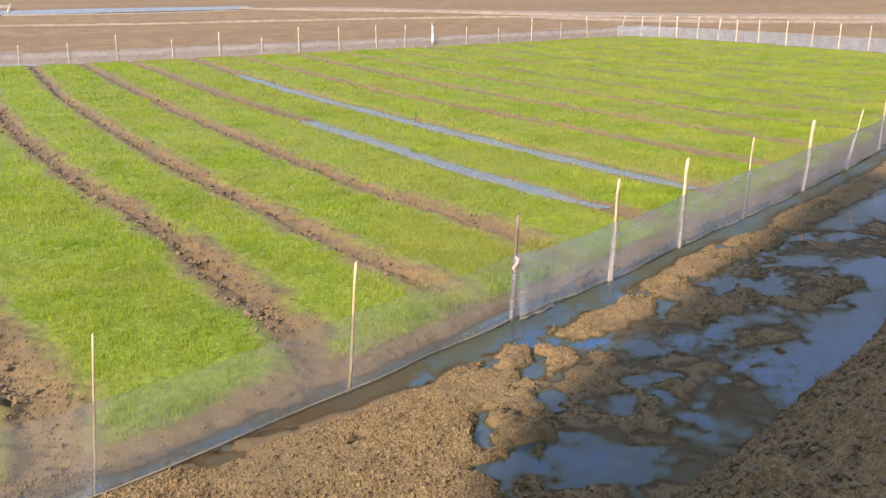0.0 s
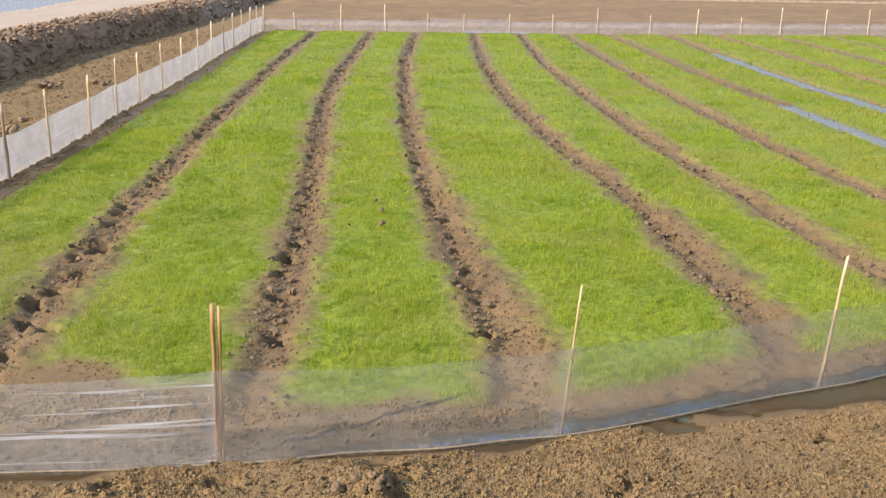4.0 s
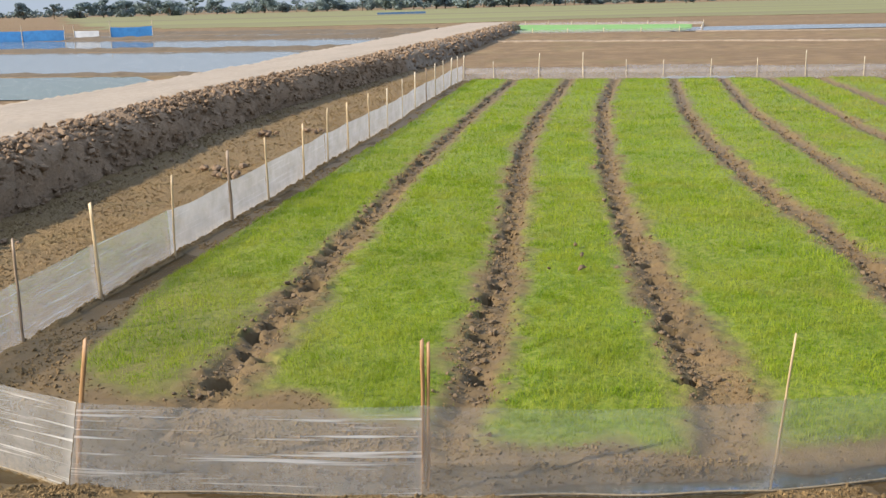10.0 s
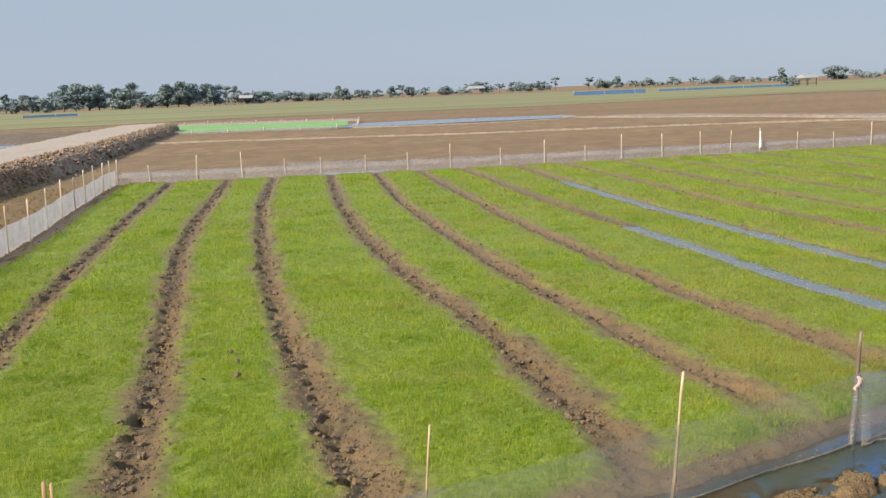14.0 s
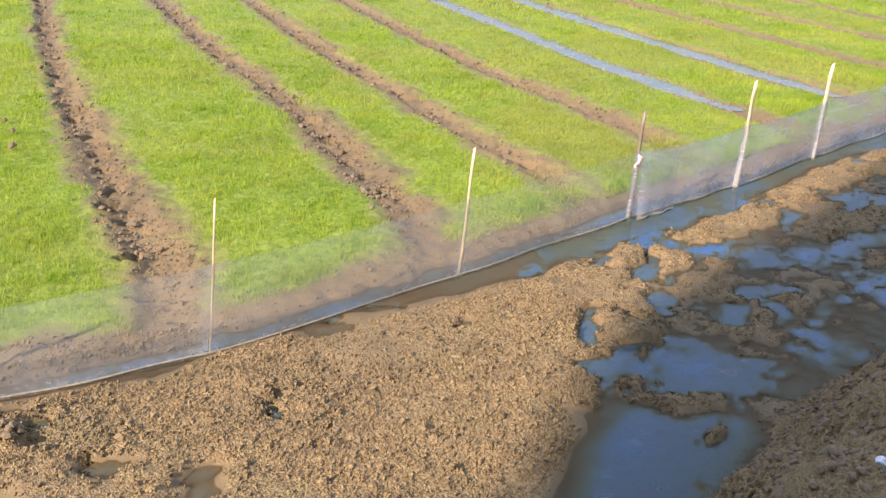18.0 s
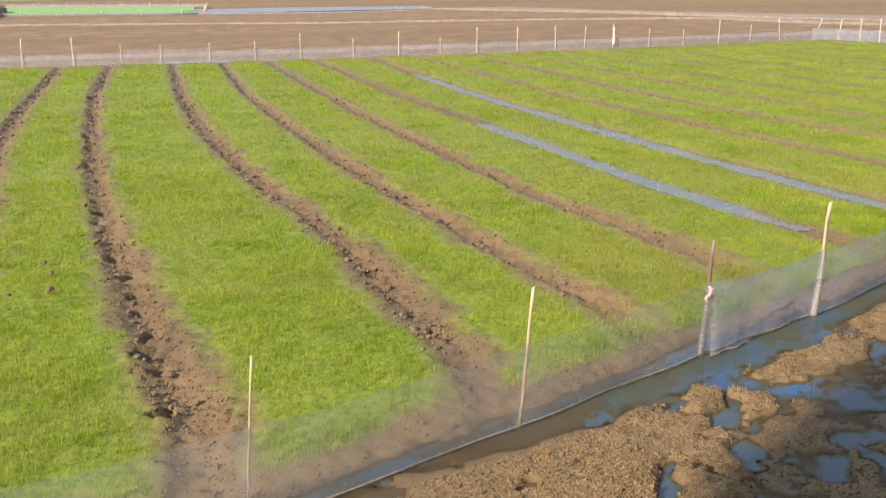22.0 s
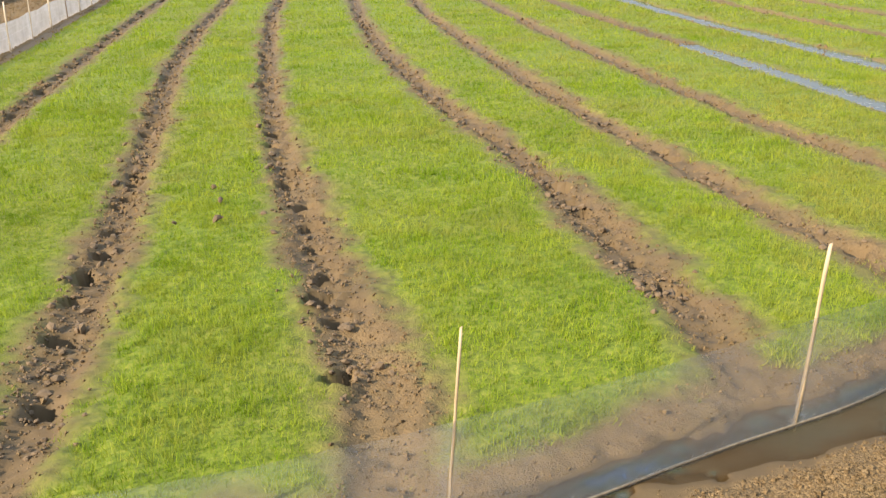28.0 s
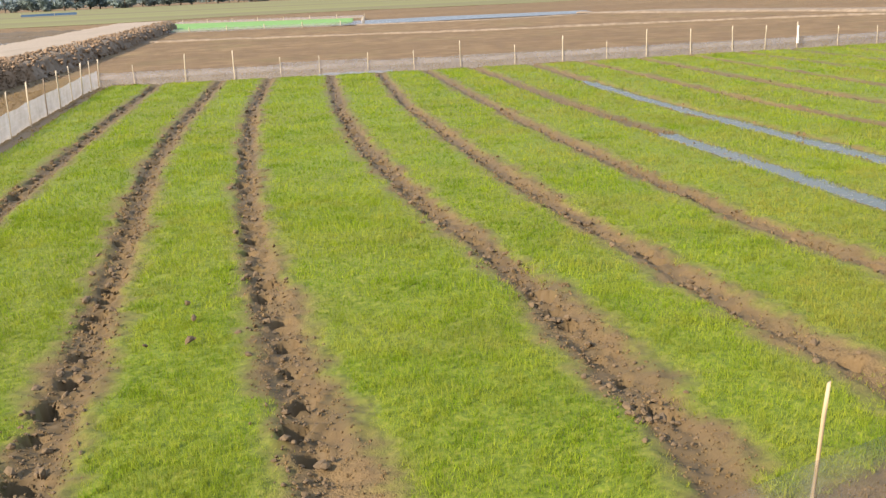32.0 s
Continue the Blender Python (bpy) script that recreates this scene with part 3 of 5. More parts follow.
# mud standing out of the water along the fence: x, y, half length, half width, turn, height over the pool's bed
RIDGE = [(2.7, 5.02, 0.6, 0.26, 1.12, 0.115), (3.42, 5.4, 0.29, 0.21, -0.37, 0.12), (4.46, 5.94, 0.6, 0.19, 0.43, 0.124), (6.35, 6.96, 1.36, 0.22, 0.35, 0.118), (2.82, 4.49, 0.33, 0.19, 1.04, 0.135), (2.2, 4.04, 0.24, 0.2, -0.43, 0.11)]
FLATS = [(3.85, 4.84, 0.62, 0.45, 0.3, 0.084), (3.34, 4.27, 0.37, 0.3, -0.16, 0.084), (3.33, 4.66, 0.43, 0.18, 0.99, 0.09), (4.75, 5.65, 0.57, 0.22, 0.42, 0.086), (6.02, 6.19, 1, 0.36, 0.34, 0.082), (6.48, 5.84, 0.67, 0.29, 0.72, 0.082),
         (5.3, 5.08, 0.26, 0.16, -0.1, 0.072), (2.65, 3.74, 0.27, 0.17, -0.32, 0.088), (3.34, 3.61, 0.4, 0.3, -0.06, 0.058), (4.21, 4.17, 0.32, 0.17, 0.75, 0.058), (7.69, 6.7, 0.82, 0.33, 0.28, 0.078), (5.24, 6.07, 0.44, 0.15, 0.59, 0.087)]
# water holes in the low flats: x, y, half length, half width, turn
POOLS = [(4.24, 5.23, .23, .17, .73), (3.52, 4.47, .17, .09, .92), (3.88, 4.79, .13, .10, 0), (5.68, 6.10, .21, .08, .83), (6.08, 5.90, .38, .18, .74), (4.96, 5.92, .17, .10, .83), (3.31, 5.21, .16, .12, .94),
         (7.95, 6.95, .25, .17, 0), (6.92, 6.45, .26, .19, .17), (3.17, 4.83, .17, .10, .55), (2.96, 3.99, .24, .16, -.24), (2.56, 4.52, .25, .07, 1.1), (2.50, 4.06, .20, .11, .6), (3.16, 4.78, .12, .07, .3)]


def dent(x, y, h, cx, cy, a, b, depth, turn=0.0, rim=0.25, lip=0.55):
    """Sinks (or raises, with a negative depth) an elliptic spot into the heights h."""
    c, s = math.cos(turn), math.sin(turn)
    near = (np.abs(x - cx) < 2.2 * max(a, b)) & (np.abs(y - cy) < 2.2 * max(a, b))
    if not near.any():
        return
    px, py = x[near] - cx, y[near] - cy
    wob = 1 + 0.58 * fbm(x[near], y[near], 1.3 / min(a, b), 3, int(abs(cx * 97 + cy * 31)) % 900)
    r = np.sqrt(((c * px + s * py) / a) ** 2 + ((c * py - s * px) / b) ** 2) * wob
    h[near] += -depth * (1 - smooth(r, lip, 1.6 - lip)) + depth * rim * np.exp(-((r - 1.25) / 0.22) ** 2)


WATER_Z = -0.02


def bank_n(x, y):
    """Distance across the near bank: its foot lies at 1.6, its crest at 0.7, the path on top below that."""
    return -0.447 * x + 0.894 * y


def low_zone(x, y):
    """1 round the two flooded furrows, where the beds lie lower."""
    mid = 0.5 * (along(FURROWS[6], 1, 0, y) + along(FURROWS[7], 1, 0, y))
    return smooth(1.35 - np.abs(x - mid), 0.0, 0.5) * smooth(29.0 - y, 0.0, 4.0)


FLOOD_Z = 0.012


def terrain(x, y):
    """Height, wetness and seedling cover of the ground."""
    ins = inside(x, y)
    out_near = (near_y(x) - y) * 0.89
    u, which = furrow_offsets(x, y)
    mask = seedling_mask(x, y) * (ins > 0)
    clod = 0.020 * fbm(x, y, 7.0, 4, 3, 0.65) + 0.016 * fbm(x, y, 20.0, 2, 9)
    # the field
    lw, rw = bare_width(which, y)
    trench = np.exp(-(((u + 0.04) / 0.15) ** 2))
    slope = np.where(u < 0, smooth(-u, 0.02, lw + 0.04), smooth(u, 0.05, rw + 0.06))
    field = 0.040 * slope - 0.012 * trench + (0.5 + 1.1 * np.exp(-(((u - 0.08) / 0.28) ** 2))) * clod
    flooded = ((which == 6) & (y < 17.5)) | ((which == 7) & (y < 27.0))
    ends = smooth(y, 9.2, 10.5)
    low = low_zone(x, y)
    front = smooth((y - near_y(x)) * 0.89, 0.15, 0.6)
    field = np.where(ins > 0, (field + 0.028) * (1 - 0.62 * low) * front + (1 - front) * (0.012 + 1.2 * clod), field)
    pan = smooth(0.235 - np.abs(u) * (1 + 0.75 * fbm(x, y, 2.0, 4, 37, 0.65)), 0.0, 0.10) * ends * flooded
    field = field * (1 - pan) - 0.012 * pan
    field = field - 0.03 * smooth(0.25 - ins, 0.0, 0.2) * smooth(fbm(x, y, 1.1, 3, 71), -0.2, 0.3)
    gut = smooth(0.20 - (y - near_y(x)) * 0.89 + 0.10 * fbm(x, y, 2.0, 3, 73), 0.0, 0.14) * smooth(x, -1.7, -0.9) * smooth(9.0 - x, 0.0, 2.0)
    field = field - 0.055 * gut
    side = smooth(0.46 - (x - along(LEFT, 1, 0, y)) + 0.12 * fbm(x, y, 1.3, 3, 75), 0.0, 0.18)
    field = field + side * (-0.018 + 0.016 * fbm(x, y, 0.9, 3, 77) - field) * smooth(y, 5.6, 7.0)
    # trodden mud outside
    n = bank_n(x, y) + 0.18 * fbm(x, y, 0.9, 3, 51) + 0.06 * fbm(x, y, 3.5, 2, 53)
    mud = 0.028 + 0.020 * fbm(x, y, 1.6, 3, 5) + 0.018 * fbm(x, y, 4.2, 3, 7, 0.6)
    # the flooded part: pool at the bank's foot, low flats, a sunlit ridge and the moat along the fence
    m = bank_n(x, y) + 0.12 * fbm(x, y, 1.1, 3, 23) + 0.05 * fbm(x, y, 3.5, 3, 25)
    pool = -0.076 + 0.022 * fbm(x, y, 0.7, 3, 27)
    ragged = 1 + 0.55 * fbm(x, y, 2.4, 4, 29, 0.6) + 0.55 * fbm(x, y, 8.0, 4, 83, 0.7)
    isles = 0.100 * np.exp(-((np.abs(m - 3.30) / 0.26) ** 3)) * smooth(x, 6.6, 8.0)
    for cx, cy, a, b, turn, up in RIDGE + FLATS:
        c, sn = math.cos(turn), math.sin(turn)
        r = np.sqrt(((c * (x - cx) + sn * (y - cy)) / a) ** 2 + ((c * (y - cy) - sn * (x - cx)) / b) ** 2) * ragged
        isles = np.maximum(isles, (up - 0.016) * smooth(1.70 - r, 0.0, 0.90))
    soggy = pool + isles + 0.062 * fbm(x, y, 3.2, 5, 33, 0.72) * smooth(isles, 0.0, 0.06)
    shore = np.interp(bank_n(x, y), [1.7, 2.07, 2.17, 2.40, 2.53, 3.0, 3.5, 4.2], [1.15, 1.66, 1.94, 2.02, 2.36, 2.45, 2.42, 2.42])
    right = smooth(x - shore + 0.16 * fbm(x, y, 2.2, 3, 35), -0.22, 0.70)
    h = mud * (1 - right) + soggy * right
    reach = np.interp(x, [-5.3, -3.9, -3.4, -2.6, -1.6, -0.6, 1.0, 2.0, 2.6, 9.0], [0.45, 0.30, 0.08, 0.14, 0.05, 0.15, 0.15, 0.30, 0.34, 0.30])
    moat = smooth(reach - out_near + 0.13 * fbm(x, y, 1.7, 3, 17), -0.12, 0.22) * (out_near > -0.02)
    h = h + moat * (np.where(right > 0.5, -0.058, np.where(x < -2.6, -0.027, -0.038)) + 0.020 * fbm(x, y, 2.0, 3, 19) - h)
    for cx, cy, a, b, turn in POOLS:
        c, sn = math.cos(turn), math.sin(turn)
        r = np.sqrt(((c * (x - cx) + sn * (y - cy)) / a) ** 2 + ((c * (y - cy) - sn * (x - cx)) / b) ** 2) * (1 + 2.0 * (1 - ragged))
        h = h + smooth(1.5 - r, 0.0, 0.8) * (np.minimum(h, -0.070) - h)
    h = h + (0.15 + 0.85 * smooth(h - WATER_Z, -0.005, 0.035)) * 0.8 * clod
    strip = (out_near > 0) & (out_near < 4.5) & (x < 30)
    h = np.where(strip, h, 0.015 + 1.0 * clod + 0.02 * fbm(x, y, 0.8, 3, 5))
    h = np.where(ins > 0, field, h)
    # the near bank
    bank = 1.0 * smooth(1.68 - n, 0.0, 1.15)
    rough = np.clip(bank * 5, 0, 1) * (0.13 * fbm(x, y, 5.0, 5, 57, 0.72))
    on = (y < 14) & (ins < -0.05)
    h = np.where(on & (bank > 0), h * (1 - 0.7 * np.clip(bank * 6, 0, 1)) + bank + rough * np.clip(bank * 20, 0, 1), h)
    for q in HOLES:
        dent(x, y, h, q[0], q[1], q[2], q[3], q[4] * 1.75, turn=(q[0] * 7 + q[1] * 3) % 1.6 - 0.8, rim=0.18, lip=0.74)
    dry = (ins > 0.35) & ~flooded
    h = np.where(dry, np.maximum(h, -0.12 + 0.2 * clod), h)
    soak = np.zeros(np.shape(x))
    for cx, cy, a, b, *_ in PITS + PUDDLES:
        dent(x, y, soak, cx, cy, a * 1.25, b * 1.25, -1.0, turn=0.25, rim=0.0, lip=0.25)
    for cx, cy, a, b, deep in PITS:
        dent(x, y, h, cx, cy, a, b, deep * 1.15, turn=0.25, rim=0.22, lip=0.6)
    for cx, cy, a, b in PUDDLES:
        hole = np.zeros(np.shape(x))
        dent(x, y, hole, cx, cy, a * 1.0, b * 1.05, -1.0, turn=0.25, rim=0.0, lip=0.16)
        h = h + hole * (np.minimum(h, -0.046 if a < 0.8 else -0.030) - h) * (ins < 0)
    h = np.where((ins < 0) & (x < 1.6), np.maximum(h, -0.062), h)
    for cx, cy, a, b, up in LUMPS:
        dent(x, y, h, cx, cy, a, b, -up, turn=0.48, rim=0.0)
    wet = smooth(WATER_Z + 0.036 - h, 0.0, 0.036) * (n > 1.2)
    wet = np.maximum(wet, smooth(FLOOD_Z + 0.03 - h, 0.0, 0.03) * pan)
    wet = np.maximum(wet, 0.95 * np.clip(soak, 0, 1) * (ins < 0))
    wet = np.maximum(wet, 0.9 * smooth(0.004 - h, 0.0, 0.04) * dry)
    dark = np.exp(-(((u - 0.01) / 0.24) ** 2)) * (ins > 0.3) * smooth(fbm(x, y, 0.5, 4, 61), -0.95, 0.05) * np.where(which < 6, 1.0, 0.6)
    wet = np.maximum(wet, np.maximum(0.92 * dark * (1 - mask), 0.45 * side * (ins > 0)))
    wet = np.maximum(wet, 0.45 * smooth(along(LEFT, 1, 0, y) - x, 0.0, 0.5) * smooth(y, 4.5, 6.0) * smooth(fbm(x, y, 0.6, 4, 65) + 0.4, -0.1, 0.5))
    wet = np.maximum(wet, 0.42 * smooth(fbm(x, y, 1.5, 4, 67, 0.6) + 0.9 * fbm(x, y, 5.0, 3, 69), 0.05, 0.35) * (ins < 0) * (x > -5.2) * (n > 1.7))
    wet = np.maximum(wet, (0.74 + 0.24 * fbm(x, y, 0.8, 3, 63)) * (ins > 0.05))
    mask = mask * smooth(h, 0.018 - 0.018 * low, 0.048 - 0.036 * low) * (1 - 0.5 * smooth(-x, 2.6, 3.4) * smooth(8.8 - y, 0.0, 2.4))
    return h, wet, mask


# ---------------------------------------------------------------- ground
def spread(*runs):
    """Coordinates from (start, end, step) runs."""
    out = [np.arange(a, b - s * 0.25, s) for a, b, s in runs]
    return np.unique(np.round(np.concatenate(out + [[runs[-1][1]]]), 4))


gx = spread((-12.0, -9.0, 0.12), (-9.0, -6.0, 0.05), (-6.0, 5.0, 0.032), (5.0, 9.0, 0.042), (9.0, 13.0, 0.07), (13.0, 32.0, 0.2))
gy = spread((-6.0, 0.4, 0.2), (0.4, 1.3, 0.06), (1.3, 8.6, 0.028), (8.6, 13.0, 0.042), (13.0, 16.0, 0.065), (16.0, 24.0, 0.12), (24.0, 38.0, 0.3))
GX, GY = np.meshgrid(gx, gy, indexing="ij")
fx, fy = GX.ravel(), GY.ravel()
hh, ww, mm = terrain(fx, fy)
# the sheet goes on, coarser, to the horizon
ground = link_mesh("ground", np.stack([fx, fy, hh], 1), grid_faces(len(gx), len(gy)), MUD, attrs={"wet": ww, "bed": mm})
tagged(ground, "brown trodden mud with raised seedling beds and wet footprints", "ground", kind="structure")
ox = np.concatenate([-np.geomspace(4000, 14, 60), np.linspace(-12.1, 32.1, 60), np.geomspace(34, 4000, 60)])
oy = np.concatenate([-np.geomspace(900, 8, 30), np.linspace(-6.1, 38.1, 50), np.geomspace(39, 4500, 110)])
OX, OY = np.meshgrid(ox, oy, indexing="ij")
core = (OX > -11.5) & (OX < 31.5) & (OY > -5.5) & (OY < 37.5)
oz = np.where(core, -0.35, 0.015 + 0.03 * fbm(OX, OY, 0.4, 3, 5) * (np.abs(OX) < 300))
link_mesh("ground", np.stack([OX.ravel(), OY.ravel(), oz.ravel()], 1), grid_faces(len(ox), len(oy)), FAR_MUD)
tagged(bpy.data.objects["ground.001"], "bare brown paddy fields reaching to the horizon", "ground", kind="structure")


def standing_water(xs, ys, label, side=False):
    """A level sheet of water wherever the ground lies below it, with its depth on every vertex."""
    wx, wy = (v.ravel() for v in np.meshgrid(xs, ys, indexing="ij"))
    depth = np.where(inside(wx, wy) > 0.5, -1.0, WATER_Z - terrain(wx, wy)[0])
    quads = grid_faces(len(xs), len(ys))
    beside = ((wx[quads] < -4.7) & (wy[quads] > 6.55)).any(1)
    quads = quads[(depth[quads] > -0.004).any(1) & (beside if side else ~beside)]
    used, quads = np.unique(quads, return_inverse=True)
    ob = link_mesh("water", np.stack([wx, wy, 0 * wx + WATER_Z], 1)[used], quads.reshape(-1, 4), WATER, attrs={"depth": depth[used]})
    tagged(ob, label, "water", kind="structure")


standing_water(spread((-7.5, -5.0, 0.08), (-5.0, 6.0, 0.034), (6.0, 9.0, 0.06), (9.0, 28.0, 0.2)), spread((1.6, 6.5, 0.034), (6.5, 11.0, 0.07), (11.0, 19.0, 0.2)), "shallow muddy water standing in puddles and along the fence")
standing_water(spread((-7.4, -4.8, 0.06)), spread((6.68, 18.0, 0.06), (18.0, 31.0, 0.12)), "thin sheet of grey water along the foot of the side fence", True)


for n, y0, y1 in ((6, 9.0, 17.8), (7, 9.4, 27.3)):
    yy = np.arange(y0, y1, 0.3)
    cx = along(FURROWS[n], 1, 0, yy)
    v = np.concatenate([np.stack([cx - 0.33, yy, 0 * yy + FLOOD_Z], 1), np.stack([cx + 0.33, yy, 0 * yy + FLOOD_Z], 1)])
    k = np.arange(len(yy) - 1)
    flood = link_mesh("water", v, np.stack([k, k + len(yy), k + len(yy) + 1, k + 1], 1), FLOOD)
    tagged(flood, "still water reflecting the sky in a flooded furrow", "water", kind="structure")


# ---------------------------------------------------------------- earth road on its bank
def lofted(rows, widths, seed, step, jag):
    """An earth bank: rows of (y, right foot, right crest, left crest, left foot, height)."""
    r = np.array(rows, float)
    ys = np.arange(r[0, 0], r[-1, 0], step)
    col = [np.interp(ys, r[:, 0], r[:, k]) for k in range(1, 6)]
    cuts = np.linspace(0, 1, widths[0]), np.linspace(0, 1, widths[1])[1:], np.linspace(0, 1, widths[2])[1:]
    t = np.concatenate([cuts[0], 1 + cuts[1], 2 + cuts[2]])
    prof = np.stack([np.interp(t, [0, 1, 2, 3], [a, b, c, d]) for a, b, c, d in zip(*col[:4])])
    up = np.interp(t, [0, 0.16, 0.34, 0.62, 1, 2, 3], [-0.08, 0.50, 0.80, 0.93, 1.0, 1.0, -0.08])
    Y = np.repeat(ys[:, None], len(t), 1)
    lump = fbm(prof * 1.0 + up * 1.7, Y, 2.2, 4, seed, 0.6)
    fine = fbm(prof + up * 2.3, Y, 7.0, 3, seed + 9, 0.6)
    face = np.where(t < 1.12, 1.0, np.where(t > 1.95, 1.0, 0.18))
    X = prof + face * jag * (0.9 * lump + 0.5 * fine)
    Z = up * col[4][:, None] + face * jag * (0.45 * lump + 0.35 * fine) * np.clip(up * 2, 0, 1)
    Z = Z + 0.03 * fbm(X, Y, 0.5, 2, seed + 4) * (up > 0.9)
    return Y, X, Z, t


road_rows = [(-6, -7.4, -8.27, -13.6, -14.6, 0.84), (8, -8.38, -9.24, -13.6, -14.6, 0.83), (12, -8.98, -9.84, -13.6, -14.6, 0.82), (15.2, -9.48, -10.32, -13.6, -14.6, 0.81), (18.5, -9.95, -10.82, -13.7, -14.6, 0.8), (24, -10.35, -11.17, -13.9, -14.8, 0.8),
             (32, -10.6, -11.42, -14.5, -15.6, 0.78), (41, -10.7, -12.02, -15.6, -16.8, 0.76), (55, -11.7, -12.7, -16.7, -18.0, 0.75), (81, -13.7, -14.7, -18.7, -20.0, 0.75), (92, -14.6, -15.5, -19.4, -20.8, 0.75)]
Y, X, Z, T = lofted(road_rows, (16, 18, 6), 81, 0.10, 0.17)
faces = grid_faces(*Y.shape)
nv = Y.shape[1]
col_of = faces[:, 0] % nv
is_face = T[col_of] < 1.0
verts = np.stack([X.ravel(), Y.ravel(), Z.ravel()], 1)
road = link_mesh("road", verts, faces, ROAD)
road.data.materials.append(CLODS)
road.data.materials.append(PALE_RIDGE)
far_face = verts[faces[:, 0], 1] > 38 + 3 * fbm(verts[faces[:, 0], 0], verts[faces[:, 0], 1], 0.6, 2, 3)
road.data.polygons.foreach_set("material_index", np.where(is_face, np.where(far_face, 2, 1), np.where(T[col_of] > 2.0, 1, 0)).astype(np.int32))
tagged(road, "pale dry earth road on a raised bank of broken clods", "road", kind="structure")


def clod_field(name, spots, label, material=None):
    """Lumps of earth, each a dented twenty-sided ball, as one heap of stuff. spots: x, y, z, size."""
    r = np.random.default_rng(len(spots))
    p = np.array(spots, float)
    n = len(p)
    g = (1 + 5 ** 0.5) / 2
    dirs = np.array([(-1, g, 0), (1, g, 0), (-1, -g, 0), (1, -g, 0), (0, -1, g), (0, 1, g), (0, -1, -g), (0, 1, -g), (g, 0, -1), (g, 0, 1), (-g, 0, -1), (-g, 0, 1)]) / 1.9
    rad = r.uniform(0.68, 1.22, (n, 12, 1)) * p[:, None, 3:4] * 0.5
    a = r.uniform(0, math.tau, n)
    c, s_ = np.cos(a)[:, None], np.sin(a)[:, None]
    d = dirs[None] * rad * r.uniform(0.75, 1.25, (n, 1, 3)) * (1.1, 0.95, 0.8)
    v = np.stack([d[..., 0] * c - d[..., 1] * s_, d[..., 0] * s_ + d[..., 1] * c, d[..., 2] + 0.25 * d[..., 0]], -1) + p[:, None, :3]
    tri = np.array([(0, 11, 5), (0, 5, 1), (0, 1, 7), (0, 7, 10), (0, 10, 11), (1, 5, 9), (5, 11, 4), (11, 10, 2), (10, 7, 6), (7, 1, 8),
                    (3, 9, 4), (3, 4, 2), (3, 2, 6), (3, 6, 8), (3, 8, 9), (4, 9, 5), (2, 4, 11), (6, 2, 10), (8, 6, 7), (9, 8, 1)])
    f = (np.arange(n)[:, None, None] * 12 + tri[None]).reshape(-1, 3)
    ob = link_mesh(name, v.reshape(-1, 3), f, material or CLODS, smooth=False)
    return tagged(ob, label, "clods", kind="stuff")


r = np.random.default_rng(23)
spots = []
rr = np.array(road_rows, float)
for y in np.arange(6.0, 37.0, 0.0042):
    foot, crest, tall = (float(np.interp(y, rr[:, 0], rr[:, k])) for k in (1, 2, 5))
    k = r.beta(0.8, 0.8)
    size = (0.03 + 0.10 * r.random() ** 2.5) * (1 + 0.006 * y)
    x = foot + (crest - foot) * k + r.normal(0, 0.06)
    up = np.interp(k, [0, 0.16, 0.34, 0.62, 1], [0.0, 0.50, 0.80, 0.93, 1.0]) * tall
    spots.append((x, y, up + r.uniform(-0.02, 0.05), size))
for _ in range(180):
    y = r.uniform(6, 45)
    spots.append((float(np.interp(y, rr[:, 0], rr[:, 1])) + abs(r.normal(0, 0.4)), y, 0.03, r.uniform(0.04, 0.11)))
for y in np.arange(37.0, 91.0, 0.02):
    foot, crest, tall = (float(np.interp(y, rr[:, 0], rr[:, k])) for k in (1, 2, 5))
    k = r.beta(0.8, 0.7)
    spots.append((foot + (crest - foot) * k + r.normal(0, 0.12), y, np.interp(k, [0, 0.16, 0.34, 0.62, 1], [0.0, 0.50, 0.80, 0.93, 1.0]) * tall + r.uniform(-0.05, 0.05), 0.05 + 0.17 * r.random() ** 2))
for cx, cy in ((-7.08, 13.89), (-7.6, 14.3), (-7.69, 19.0), (-8.6, 18.6)):
    for _ in range(9):
        spots.append((cx + r.normal(0, 0.12), cy + r.normal(0, 0.16), 0.05 + 0.05 * r.random(), r.uniform(0.07, 0.17)))
clod_field("earth_clods", spots, "broken clods of dry earth tumbled down the road bank")


def bund(points, width, height, material, label, seed, step=0.5):
    """A low earth ridge between two paddies along a line of points."""
    p = np.array(points, float)
    d = np.r_[0, np.cumsum(np.hypot(*np.diff(p, axis=0).T))]
    s = np.arange(0, d[-1] + step, step)
    cx, cy = np.interp(s, d, p[:, 0]), np.interp(s, d, p[:, 1])
    tx, ty = np.gradient(cx), np.gradient(cy)
    ln = np.hypot(tx, ty) + 1e-9
    nx, ny = -ty / ln, tx / ln
    off = np.array([-1, -0.6, -0.25, 0.25, 0.6, 1.0])
    up = np.array([-0.1, 0.55, 1.0, 1.0, 0.55, -0.1])
    wob = fbm(cx, cy, 0.8, 3, seed)
    w = width * (1 + 0.35 * wob)
    X = cx[:, None] + nx[:, None] * off * w[:, None]
    Y = cy[:, None] + ny[:, None] * off * w[:, None]
    Z = up * height * (1 + 0.5 * fbm(X, Y, 1.3, 3, seed + 3))
    ob = link_mesh("bund", np.stack([X.ravel(), Y.ravel(), Z.ravel()], 1), grid_faces(len(s), 6), material)
    return tagged(ob, label, "bund", kind="structure")


